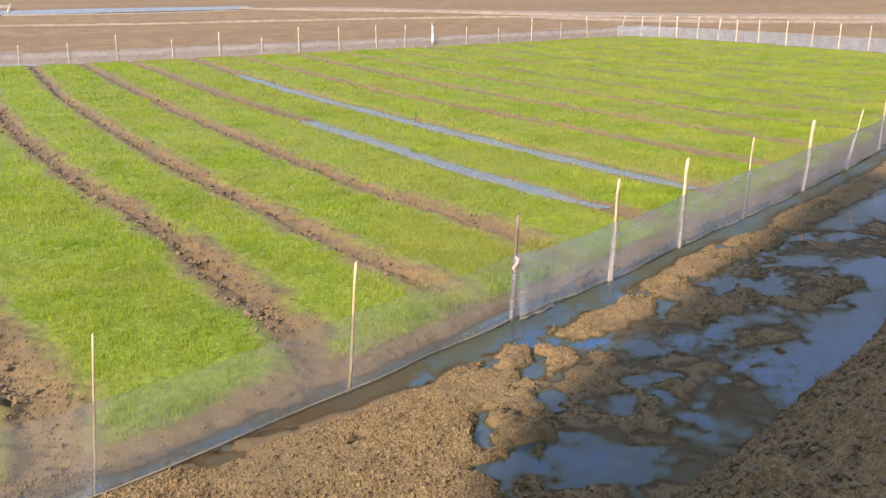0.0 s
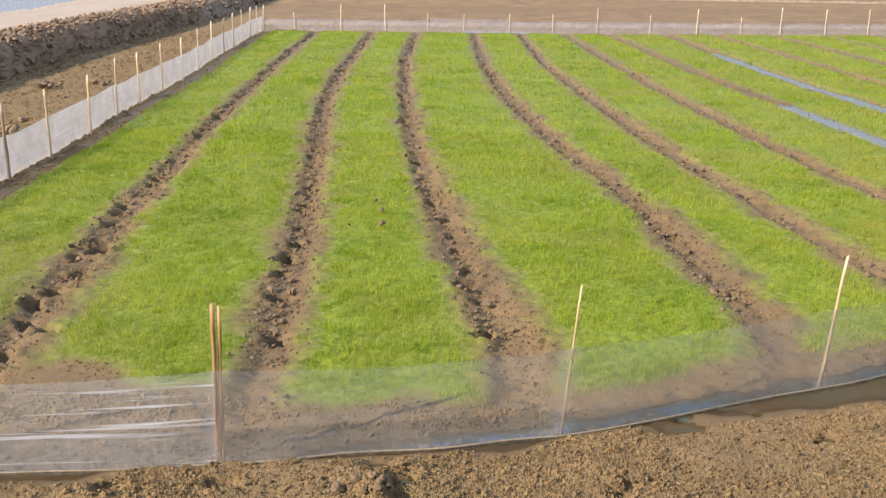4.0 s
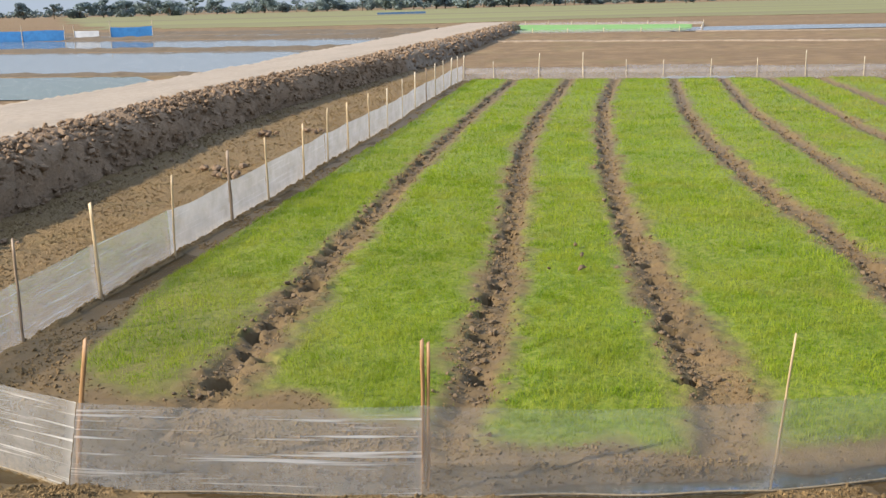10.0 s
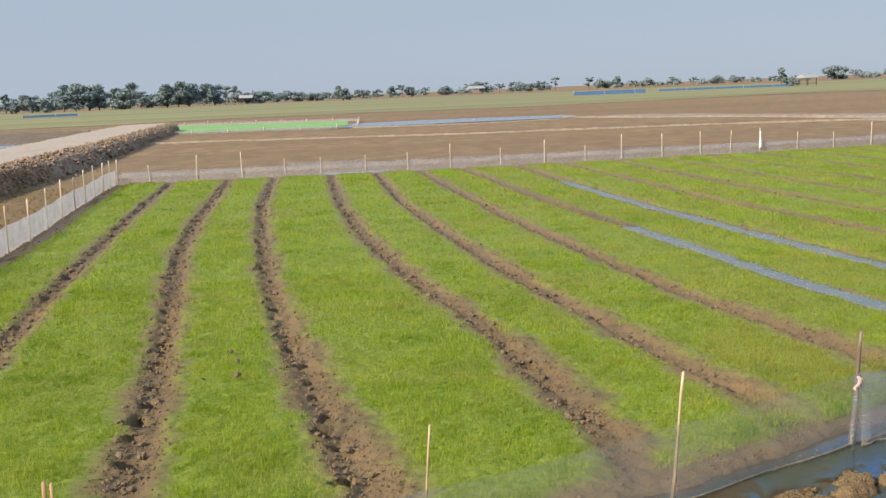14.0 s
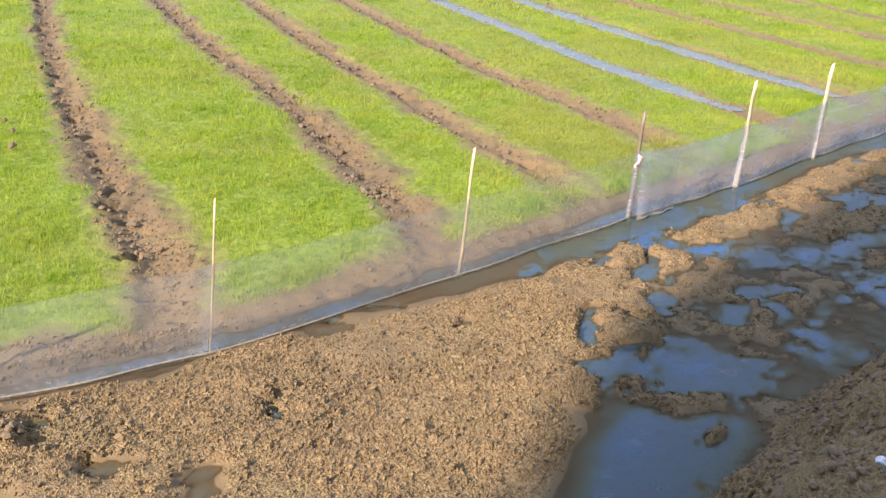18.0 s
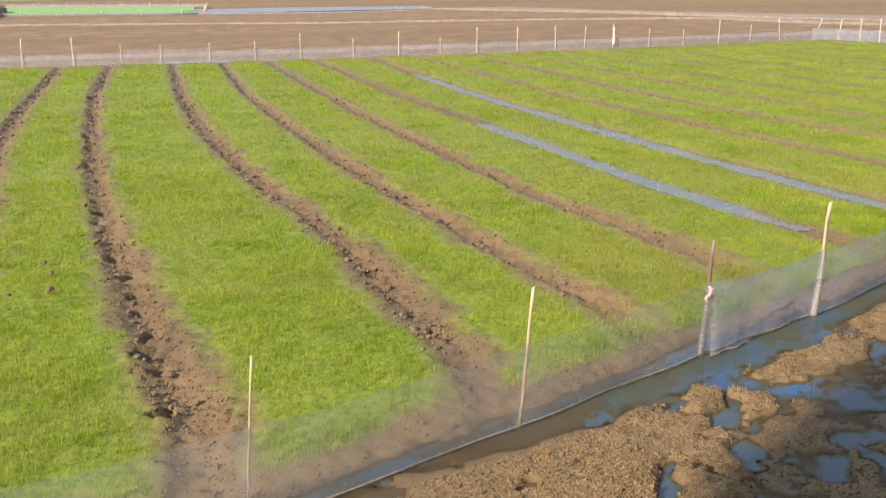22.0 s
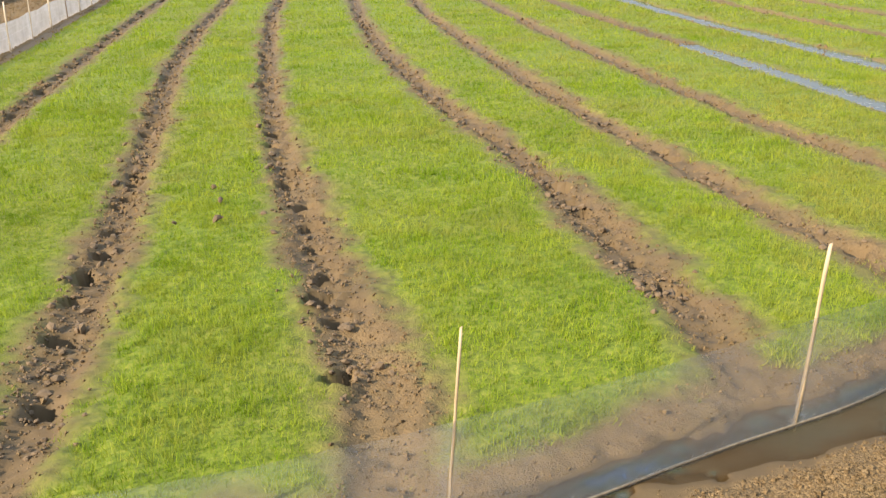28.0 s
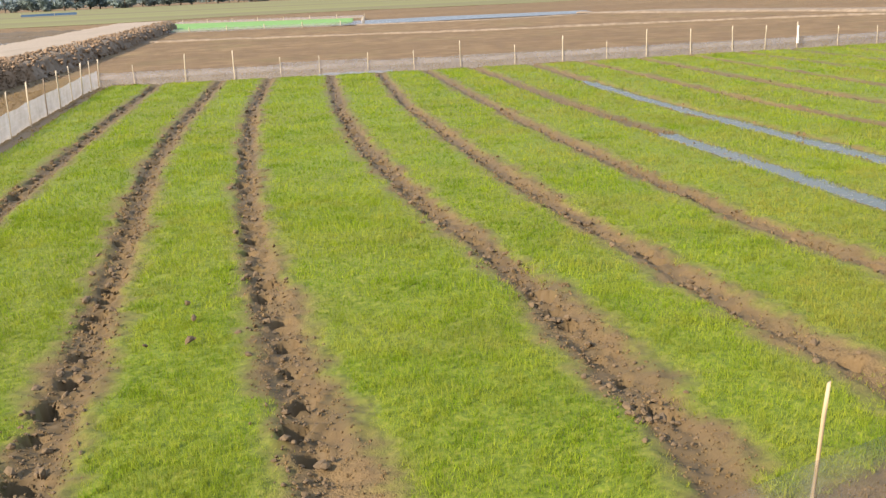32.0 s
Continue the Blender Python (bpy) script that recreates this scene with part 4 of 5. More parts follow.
def sheet(name, pts, z, material, label, category):
    """A flat paddy or pond surface with a slightly ragged outline."""
    p = np.array(pts + pts[:1], float)
    d = np.r_[0, np.cumsum(np.hypot(*np.diff(p, axis=0).T))]
    s = np.linspace(0, d[-1], 160)[:-1]
    x, y = np.interp(s, d, p[:, 0]), np.interp(s, d, p[:, 1])
    k = 0.004 * d[-1]
    x, y = x + k * fbm(s, s * 0, 0.25, 2, 5), y + k * fbm(s, s * 0, 0.25, 2, 8)
    bm = bmesh.new()
    bm.faces.new([bm.verts.new((a, b, z)) for a, b in zip(x, y)])
    me = bpy.data.meshes.new(name)
    bm.to_mesh(me)
    bm.free()
    me.materials.append(material)
    return tagged(new(name, me), label, category, kind="structure")


# flooded paddies beyond the road
sheet("water", [(-19.2, 37.6), (-20.0, 56.2), (-35.5, 57.2), (-60, 60), (-90, 64), (-90, 38.2)], 0.06, POND, "still grey water of a flooded paddy", "water")
sheet("water", [(-19.8, 60.3), (-21.8, 76.0), (-50, 80.5), (-95, 88), (-95, 70), (-60, 65), (-36, 61.8)], 0.06, POND, "still grey water of a flooded paddy", "water")
sheet("water", [(-22.5, 81.5), (-25.0, 89.5), (-52, 95.5), (-110, 106), (-110, 98), (-51, 88.5)], 0.06, POND, "still grey water of a flooded paddy", "water")
sheet("water", [(-15.6, 26.5), (-17.0, 30.5), (-21.5, 35.6), (-60, 35.6), (-60, 22)], 0.05, SEEDED, "green tinged shallow water beside the road", "water")
sheet("water", [(-1.0, 79.5), (0.5, 89.5), (8.1, 90.8), (21.0, 88.0), (20.0, 80.5), (7.0, 79.6)], 0.06, POND, "strip of water across the ploughed fields", "water")
bund([(-16.6, 36.4), (-21, 36.9), (-60, 37.3)], 0.45, 0.14, DIKE, "earth ridge between flooded paddies", 3)
bund([(-18.4, 57.9), (-36, 59.5), (-60, 62.5), (-95, 67)], 0.95, 0.26, DIKE, "earth ridge between flooded paddies", 4)
bund([(-20.6, 78.6), (-50, 84.3), (-95, 92.6)], 1.3, 0.30, DIKE, "earth ridge between flooded paddies", 5)
bund([(-22.6, 92.6), (-52, 100), (-110, 111)], 1.6, 0.32, DIKE, "earth ridge between flooded paddies", 9)
bund([(-14.4, 65.3), (-6.8, 64.0), (0.9, 61.4), (9, 58.8), (16.6, 58.2), (22.1, 57.2), (27.2, 55.5), (30.6, 54.3)], 0.24, 0.11, PALE_RIDGE, "pale earth ridge between ploughed fields", 6)
bund([(30.6, 54.3), (32.8, 47), (36.5, 42), (45, 35.5), (52, 31)], 0.85, 0.16, PALE_RIDGE, "broad ridge of pale dry mud beyond the fence", 10, 0.3)
bund([(1, 79.0), (9.7, 76.5), (19.0, 78.5)], 0.26, 0.10, PALE_RIDGE, "pale earth ridge between ploughed fields", 7)
sheet("ground", [(19.4, 81.5), (25.3, 72.2), (29.6, 65.1), (32.0, 58.9), (34.4, 53.1), (39, 46.5), (46, 40.5), (58, 33), (60, 36), (49, 44), (42, 51), (37.7, 58.2), (33.0, 65.0), (26.4, 81.0)], 0.075, PALE_RIDGE, "pale dry mud between ploughed fields", "field")
bund([(19, 82), (25.1, 72), (29.4, 65), (31.8, 58.8), (34.2, 53), (39, 46.2), (46, 40.2)], 0.5, 0.15, PALE_RIDGE, "crumbled pale earth ridge between ploughed fields", 11, 0.3)
bund([(-8.4, 36.2), (-2, 36.4), (6, 36.6), (14, 37.2), (22, 38.4), (30, 38.6)], 0.35, 0.13, PALE_RIDGE, "low ridge of pale mud behind the fence", 8, 0.2)
sheet("ground", [(-14.4, 83.0), (-19.2, 110.0), (1.0, 99.0), (0.4, 80.6)], 0.07, SEED_GREEN, "far nursery bed of bright green seedlings", "field")
sheet("ground", [(-90, 140), (-330, 485), (-60, 480), (60, 480), (270, 430), (125, 193), (95, 143), (68, 150), (40, 137), (20, 136), (-16, 142), (-25, 134), (-55, 127)], 0.05, FAR_GREEN, "distant yellow-green rice fields", "field")


# ---------------------------------------------------------------- rice seedlings
def blades(x, y, h, height, width, seed):
    r = np.random.default_rng(seed)
    n = len(x)
    a = r.uniform(0, math.tau, n)
    hgt = height * r.uniform(0.55, 1.25, n)
    lean = hgt * r.uniform(0.1, 0.9, n)
    b = r.uniform(0, math.tau, n)
    w = width * r.uniform(0.7, 1.3, n)
    base = np.stack([x, y, h - 0.01], 1)
    side = np.stack([np.cos(a), np.sin(a), 0 * a], 1) * w[:, None] * 0.5
    tip = base + np.stack([np.cos(b) * lean, np.sin(b) * lean, hgt], 1)
    v = np.stack([base - side, base + side, tip], 1).reshape(-1, 3)
    return v, np.arange(3 * n).reshape(-1, 3)


def seedlings():
    """One patch of seedlings for each bed between two furrows."""
    r = np.random.default_rng(11)
    runs = [(4.8, 9.5, 9500, 0.045, 0.0054), (9.5, 14.0, 4200, 0.050, 0.0080), (14.0, 20.0, 1500, 0.054, 0.011), (20.0, 35.0, 600, 0.060, 0.017)]
    parts = {}
    for y0, y1, density, height, width in runs:
        x0, x1 = -7.4, 27.0
        n = int((x1 - x0) * (y1 - y0) * density)
        tufts = n // 4
        tone = np.repeat(r.uniform(0, 1, tufts), 4)
        x = np.repeat(r.uniform(x0, x1, tufts), 4) + r.normal(0, 2.8 * width, tufts * 4)
        y = np.repeat(r.uniform(y0, y1, tufts), 4) + r.normal(0, 2.8 * width, tufts * 4)
        keep = inside(x, y) > 0.3
        x, y, tone = x[keep], y[keep], tone[keep]
        m = seedling_mask(x, y)
        thin = (0.65 + 0.35 * smooth(fbm(x, y, 0.7, 3, 91), -0.35, 0.1)) * (0.75 + 0.25 * smooth(fbm(x, y, 3.0, 3, 93), -0.3, 0.1))
        thin = thin * (1 - 0.5 * smooth(-x, 2.6, 3.4) * smooth(8.8 - y, 0.0, 2.4))
        thin = thin * (0.84 + 0.16 * smooth(fbm(x, y, 6.0, 3, 94), -0.25, 0.2))
        keep = r.uniform(0, 1, len(x)) < (m ** 1.35 + 0.07 * (m > 0.001)) * thin
        for hx, hy, hw, hl, _ in HOLES:
            if y0 < hy < y1:
                keep &= ((x - hx) / hw) ** 2 + ((y - hy) / hl) ** 2 > 1.8
        x, y, m, tone = x[keep], y[keep], m[keep], tone[keep]
        tall = (0.50 + 0.50 * m) * (0.65 + 0.7 * tone) * (1 + 0.25 * fbm(x, y, 0.5, 3, 95)) * (1 + 0.28 * fbm(x, y, 5.0, 2, 97))
        h = (0.064 - 0.040 * low_zone(x, y)) * (0.55 + 0.45 * m)
        dry = np.clip((1 - m) * 1.2 + 0.50 * smooth(x, 0.5, 5.0) + 0.95 * (fbm(x, y, 1.2, 4, 99) - 0.18) + 0.4 * fbm(x, y, 4.5, 2, 98), 0, 0.72) * r.uniform(0.3, 1.0, len(x))
        bed = np.zeros(len(x), int)
        for line in FURROWS:
            bed += x > along(line, 1, 0, y)
        for k in range(len(FURROWS) + 1):
            s = bed == k
            if s.any():
                v, f = blades(x[s], y[s], h[s], 1.0, width, 300 + k)
                v.reshape(-1, 3, 3)[:, 2, 2] = v.reshape(-1, 3, 3)[:, 0, 2] + (v.reshape(-1, 3, 3)[:, 2, 2] - v.reshape(-1, 3, 3)[:, 0, 2]) * height * tall[s]
                tips = v.reshape(-1, 3, 3)
                tips[:, 2, :2] = tips[:, :2, :2].mean(1) + (tips[:, 2, :2] - tips[:, :2, :2].mean(1)) * height
                parts.setdefault(k, []).append((v, f, np.repeat(dry[s], 3), np.repeat(tone[s], 3)))
    for k, lots in parts.items():
        off, vs, fs, ds, ts = 0, [], [], [], []
        for v, f, d, tn in lots:
            ts.append(tn)
            vs.append(v)
            ds.append(d)
            fs.append(f + off)
            off += len(v)
        ob = link_mesh("rice_seedlings", np.concatenate(vs), np.concatenate(fs), RICE, smooth=False, attrs={"dry": np.concatenate(ds), "tone": np.concatenate(ts)})
        tagged(ob, "bright green rice seedlings growing densely on a raised bed", "seedlings", "seedling beds", "stuff")


seedlings()


def scatter_crumbs():
    """Crumbs of mud, each a small rough pyramid, over the bare trodden ground."""
    r = np.random.default_rng(19)
    vs, wets = [], []
    for x0, x1, y0, y1, density, size in ((-4.8, 2.6, 1.9, 5.0, 5400, 0.0074), (-4.8, 2.6, 1.9, 5.0, 500, 0.014), (2.2, 5.2, 2.9, 6.4, 2500, 0.0068), (5.2, 9.0, 4.8, 8.6, 700, 0.012), (-5.2, 7.0, 5.0, 9.0, 1500, 0.0062), (-5.2, 6.0, 5.2, 12.0, 60, 0.012),
                                          (-5.4, 9.0, 9.0, 15.0, 320, 0.014), (-5.4, 9.0, 15.0, 22.0, 90, 0.022), (-6.3, -4.3, 4.8, 16.0, 500, 0.014), (-9.0, -5.4, 4.5, 14.0, 520, 0.013), (-10.5, -5.6, 14.0, 33.0, 150, 0.021)):
        n = int((x1 - x0) * (y1 - y0) * density)
        x, y = r.uniform(x0, x1, n), r.uniform(y0, y1, n)
        keep = (seedling_mask(x, y) < 0.35) | (inside(x, y) < 0)
        keep &= r.uniform(0, 1, n) < 0.30 + 0.70 * smooth(fbm(x, y, 1.7, 4, 15, 0.6), -0.22, 0.12)
        x, y = x[keep], y[keep]
        z, wet, _ = terrain(x, y)
        keep = (z > WATER_Z + 0.004) & (z < 0.75) & ((wet < 0.6 + 0.35 * r.random(len(x))) | (inside(x, y) > 0) | (x > 2.2))
        x, y, z, wet = x[keep], y[keep], z[keep], wet[keep]
        n = len(x)
        s = size * (0.55 + 1.3 * r.uniform(0, 1, n) ** 3)
        turn = r.uniform(0, math.tau, n)
        c = np.stack([x, y, z], 1)
        rim, crown = [], []
        nod = np.stack([r.uniform(-0.3, 0.3, n) * s, r.uniform(-0.3, 0.3, n) * s, s * r.uniform(0.45, 1.0, n)], 1)
        for k in range(3):
            q = turn + k * math.tau / 3 + r.uniform(-0.4, 0.4, n)
            rim.append(c + np.stack([np.cos(q) * s, np.sin(q) * s, -0.3 * s], 1))
            q, t = q + 0.6, 0.62 * r.uniform(0.7, 1.2, n)
            crown.append(c + nod + np.stack([np.cos(q) * s * t, np.sin(q) * s * t, r.uniform(-0.15, 0.15, n) * s], 1))
        vs.append(np.stack([*rim, *crown], 1).reshape(-1, 3))
        wets.append(np.repeat(wet, 6))
    v = np.concatenate(vs)
    a = np.arange(0, len(v), 6)[:, None]
    f = np.concatenate([a + k for k in ([0, 1, 3], [1, 4, 3], [1, 2, 4], [2, 5, 4], [2, 0, 5], [0, 3, 5], [3, 4, 5])])
    ob = link_mesh("mud_crumbs", v, f, MUD, smooth=False, attrs={"wet": np.concatenate(wets) * 0.7, "bed": np.zeros(len(v))})
    tagged(ob, "loose brown crumbs of trodden mud", "crumbs", kind="stuff")


scatter_crumbs()
r = np.random.default_rng(29)
xs, ys, ss = [], [], []
for n, count in ((0, 380), (1, 400), (2, 400), (3, 400), (4, 260), (5, 120), (8, 90), (9, 110)):
    y = FURROWS[n][0][1] + 0.2 + (31.5 - FURROWS[n][0][1]) * r.random(count) ** 1.5
    xs.append(along(FURROWS[n], 1, 0, y) - 0.05 + r.normal(0, 0.085, count))
    ys.append(y)
    ss.append((0.014 + 0.052 * r.random(count) ** 3) * (1 + 0.02 * y))
for n in range(4):
    y = FURROWS[n][0][1] - 0.1 + 4.5 * r.random(450) ** 1.3
    xs.append(along(FURROWS[n], 1, 0, y) - 0.03 + r.normal(0, 0.11, 450))
    ys.append(y)
    ss.append(0.010 + 0.026 * r.random(450) ** 2)
xs, ys, ss = np.concatenate(xs), np.concatenate(ys), np.concatenate(ss)
zs, _, _ = terrain(xs, ys)
DARK_CLOD = make_plain("damp_clod", (0.080, 0.052, 0.026), (0.165, 0.110, 0.058), 18, 0.85, 0.5)
# rough clods on the near bank and lone ones on the trodden mud
bx, by = r.uniform(1.2, 9.0, 34000), r.uniform(0.8, 6.2, 34000)
bn = bank_n(bx, by)
ok = (bn > 0.1) & (bn < 1.72 - 0.25 * r.random(34000))
bx, by = bx[ok], by[ok]
bz, _, _ = terrain(bx, by)
bs = 0.010 + 0.034 * r.random(len(bx)) ** 3
clod_field("bank_clods", np.stack([bx, by, bz + bs * 0.1, bs], 1), "rough damp clods of earth on the near bank", DARK_CLOD)
lx = np.r_[-0.65 + r.normal(0, 0.06, 14), r.uniform(-4.4, 1.6, 60), -1.06, -1.21, -1.37, -1.11, -1.03]
ly = np.r_[4.0 + r.normal(0, 0.04, 14), r.uniform(2.2, 4.1, 60), 8.72, 9.63, 8.68, 9.25, 8.75]
lz, _, _ = terrain(lx, ly)
lz = lz + 0.03 * (ly > 6)
ls = np.r_[r.uniform(0.03, 0.06, 14), r.uniform(0.015, 0.04, 60), 0.07, 0.06, 0.05, 0.06, 0.05]
clod_field("mud_clods", np.stack([lx, ly, lz + ls * 0.3, ls], 1), "small dark reddish clods lying on the trodden mud", DARK_CLOD)
px, py = r.uniform(-4.6, 2.1, 1500), r.uniform(1.9, 4.35, 1500)
pz, pw, _ = terrain(px, py)
ok = (pz > WATER_Z + 0.01) & (pw < 0.8) & (py < near_y(px) - 0.12) & (fbm(px, py, 1.4, 3, 81) > -0.1)
pq = 0.014 + 0.036 * r.random(1500) ** 2.5
clod_field("mud_lumps", np.stack([px, py, pz + pq * 0.1, pq], 1)[ok], "lumps of brown mud kneaded up by trampling", MUD)
clod_field("furrow_clods", np.stack([xs, ys, zs + ss * 0.15, ss], 1), "damp dark clods trodden up along the furrows", DARK_CLOD)


# ---------------------------------------------------------------- fences
def stake_mesh(foot, head, width, thick, material, parent, label, seed, name="stake"):
    """A split bamboo stake: flat, tapered, with nodes and a slanting cut at the head."""
    r = random.Random(seed)
    a, b = Vector((foot[0], foot[1], -0.25)), Vector(head)
    axis = (b - a)
    rings, sides = 9, 8
    turn = r.uniform(-0.5, 0.5)
    ux = Vector((math.cos(turn), math.sin(turn), 0))
    uy = axis.normalized().cross(ux).normalized()
    bm = bmesh.new()
    loops = []
    for i in range(rings):
        k = i / (rings - 1)
        w = width * (1.08 - 0.25 * k) * (1.10 if i % 3 == 1 else 1.0) * r.uniform(0.95, 1.05)
        c = a + axis * k + Vector((r.uniform(-1, 1), r.uniform(-1, 1), 0)) * 0.003
        ring = []
        for j in range(sides):
            q = math.tau * j / sides
            lift = 0.35 * width * math.cos(q) if i == rings - 1 else 0
            ring.append(bm.verts.new(c + ux * math.cos(q) * w / 2 + uy * math.sin(q) * thick / 2 + Vector((0, 0, lift))))
        loops.append(ring)
    for p, q in zip(loops, loops[1:]):
        for j in range(sides):
            bm.faces.new((p[j], p[(j + 1) % sides], q[(j + 1) % sides], q[j]))
    bm.faces.new(loops[-1])
    return part(name, bm, material, parent, label, smooth=True)


def sheet_panel(p, q, height, material, parent, seed, crease=0.0, foot_z=-0.03, belly=0.02, nu=26, nv=14, lean=(0.0, 0.0), gap=0.03):
    """A length of polythene stretched from stake to stake, sagging and creased."""
    p, q = np.array(p), np.array(q)
    d = q - p
    ln = np.hypot(*d)
    nrm = np.array([d[1], -d[0]]) / ln
    u, v = np.meshgrid(np.linspace(0, 1, nu), np.linspace(0, 1, nv), indexing="ij")
    top = height * (1 - 0.07 * 4 * u * (1 - u) * (0.6 + 0.4 * math.sin(seed * 1.7)))
    out = belly * np.sin(math.pi * u) * (0.4 + np.sin(math.pi * v)) + 0.009 * fbm(u * ln, v * 2.2, 1.5, 3, seed)
    folds = 0.010 * crease * np.sin((v * 9 + 1.2 * u + seed) * math.tau * 0.55) * np.sin(math.pi * v)
    out = out + folds * (0.35 + np.sin(math.pi * u)) + gap
    foot = 0.03 * np.sin(math.pi * u * (2 + seed % 3)) * (1 - v) * 0.4
    x = p[0] + d[0] * u + nrm[0] * (out + foot) + (lean[0] * (1 - u) + lean[1] * u) * v
    y = p[1] + d[1] * u + nrm[1] * (out + foot)
    z = foot_z + (top - foot_z) * v + 0.008 * fbm(u * ln, v, 3.0, 2, seed + 5)
    ob = link_mesh("sheet", np.stack([x.ravel(), y.ravel(), z.ravel()], 1), grid_faces(nu, nv), material, parent,
                   attrs={"along": (u * ln + seed * 3.1).ravel(), "panel": np.full(u.size, seed * 7.7), "crease": np.full(u.size, crease), "wrap": np.clip(1 - np.minimum(u, 1 - u) * ln / 0.07, 0, 1).ravel()})
    # the rolled, muddy lower edge
    bm = bmesh.new()
    last = None
    for i in range(nu):
        c = Vector((x[i, 0], y[i, 0], max(z[i, 0], WATER_Z + 0.012)))
        ring = [bm.verts.new(c + Vector((nrm[0] * 0.007 * math.cos(k * math.tau / 6), nrm[1] * 0.007 * math.cos(k * math.tau / 6), 0.007 * math.sin(k * math.tau / 6)))) for k in range(6)]
        if last:
            for k in range(6):
                bm.faces.new((last[k], last[(k + 1) % 6], ring[(k + 1) % 6], ring[k]))
        last = ring
    part("hem", bm, HEM, ob, "rolled lower edge caked with mud", smooth=True)
    return ob


near_fence = thing("plastic_fence", "low fence of clear polythene on bamboo stakes, muddy foot", "fence", group="fences round the nursery")
left_fence = thing("plastic_fence", "low fence of milky white polythene on bamboo stakes", "fence", group="fences round the nursery")
far_fence = thing("plastic_fence", "low fence of dusty grey polythene on bamboo stakes", "fence", group="fences round the nursery")
right_fence = thing("plastic_fence", "low fence of bluish white polythene on bamboo stakes", "fence", group="fences round the nursery")

# head offsets in x, head height, width, thickness, material
NEAR_STAKES = [(0.0, 0.62, .035, .022, GREY_STICK), (0.21, 0.90, .037, .020, LATH), (0.03, 0.90, .026, .020, LATH), (0.10, 0.90, .014, .012, BAMBOO), (0.10, 0.87, .021, .016, BAMBOO), (0.06, 0.84, .034, .03, DARK_STICK),
               (0.07, 0.90, .046, .022, BAMBOO), (0.06, 0.88, .042, .020, BAMBOO), (0.08, 0.89, .020, .016, BAMBOO), (0.10, 0.86, .048, .022, BAMBOO), (0.24, 0.80, .024, .02, BAMBOO), (0.06, 0.78, .035, .02, BAMBOO)]
near_posts = []
for k, (x, y) in enumerate(NEAR):
    dx, z, w, t, mat = NEAR_STAKES[k] if k < len(NEAR_STAKES) else (0.05, 0.85, .04, .02, BAMBOO)
    near_posts.append(stake_mesh((x, y), (x + dx, y, z), w, t, mat, near_fence, {LATH: "flat brown lath", GREY_STICK: "dark weathered stick", DARK_STICK: "blackened stick"}.get(mat, "pale split bamboo"), 40 + k))

stake_mesh((NEAR[2][0] + 0.027, NEAR[2][1] + 0.01), (NEAR[2][0] + 0.058, NEAR[2][1] + 0.01, 0.885), .022, .016, LATH, near_fence, "second thin brown lath beside the first", 61)


def sleeve(foot, head, top, wide, parent, seed):
    """The turns of sheet wound round a stake, pleated and open at the head."""
    a, b = Vector((foot[0], foot[1], 0.0)), Vector(head)
    rows_, cols = 9, 14
    v = []
    for i in range(rows_):
        t = i / (rows_ - 1)
        c = a + (b - a) * (t * top / b.z) + Vector((0, 0, -0.03 * (1 - t)))
        for j in range(cols + 1):
            q = math.tau * j / cols
            rad = wide * (1.15 - 0.35 * t + 0.22 * math.sin(3 * q + seed + 2.0 * t) + 0.12 * math.sin(7 * q + seed * 2 - 3 * t))
            v.append((c.x + rad * math.cos(q), c.y + rad * math.sin(q), c.z + (0.02 * math.sin(2 * q + seed) if i == rows_ - 1 else 0)))
    n = len(v)
    return link_mesh("sheet_wrap", v, grid_faces(rows_, cols + 1), SLEEVE, parent, "crumpled sheet wound round the stake",
                     attrs={"along": np.arange(n) * 0.05, "panel": np.full(n, seed), "crease": np.full(n, 0.6), "wrap": np.zeros(n)})


for k, (x, y) in enumerate(NEAR):
    if 5 <= k <= 12:
        dx, z, w, t, mat = NEAR_STAKES[k] if k < len(NEAR_STAKES) else (0.05, 0.85, .04, .02, BAMBOO)
        sleeve((x, y - 0.01), (x + dx, y - 0.01, z), 0.51, 0.008 + 0.36 * w, near_posts[k], 1.7 * k)
leans = [row[0] * 0.53 / row[1] for row in NEAR_STAKES] + [0.03] * len(NEAR)
for k, (p, q) in enumerate(zip(NEAR, NEAR[1:])):
    sheet_panel(p, q, 0.53, CREASED if k == 0 else SPLASHED if k == 1 else HAZY if k > 4 else CLEAR, near_fence, 3 + k, crease=(1.0, 1.0, 0.12, 0.08, 0.1, 0.1)[k] if k < 6 else 0.3, nu=40 if k < 8 else 20, lean=(leans[k], leans[k + 1]), gap=0.015)
for k, (x, y) in enumerate(LEFT[1:-1]):
    stake_mesh((x, y), (x + random.Random(k).uniform(-0.02, 0.06), y, 0.86 + 0.1 * random.Random(k + 9).random()), (.030, .040, .026, .045)[k % 4], .02, GREY_STICK if k in (0, 3, 12) else DRY_BAMBOO if k > 8 else BAMBOO, left_fence, "", 80 + k)
for k, (p, q) in enumerate(zip(LEFT, LEFT[1:])):
    sheet_panel(q, p, 0.52, HAZY if k < 3 else MILKY, left_fence, 31 + k, crease=0.8 if k < 3 else 0.5, nu=20)
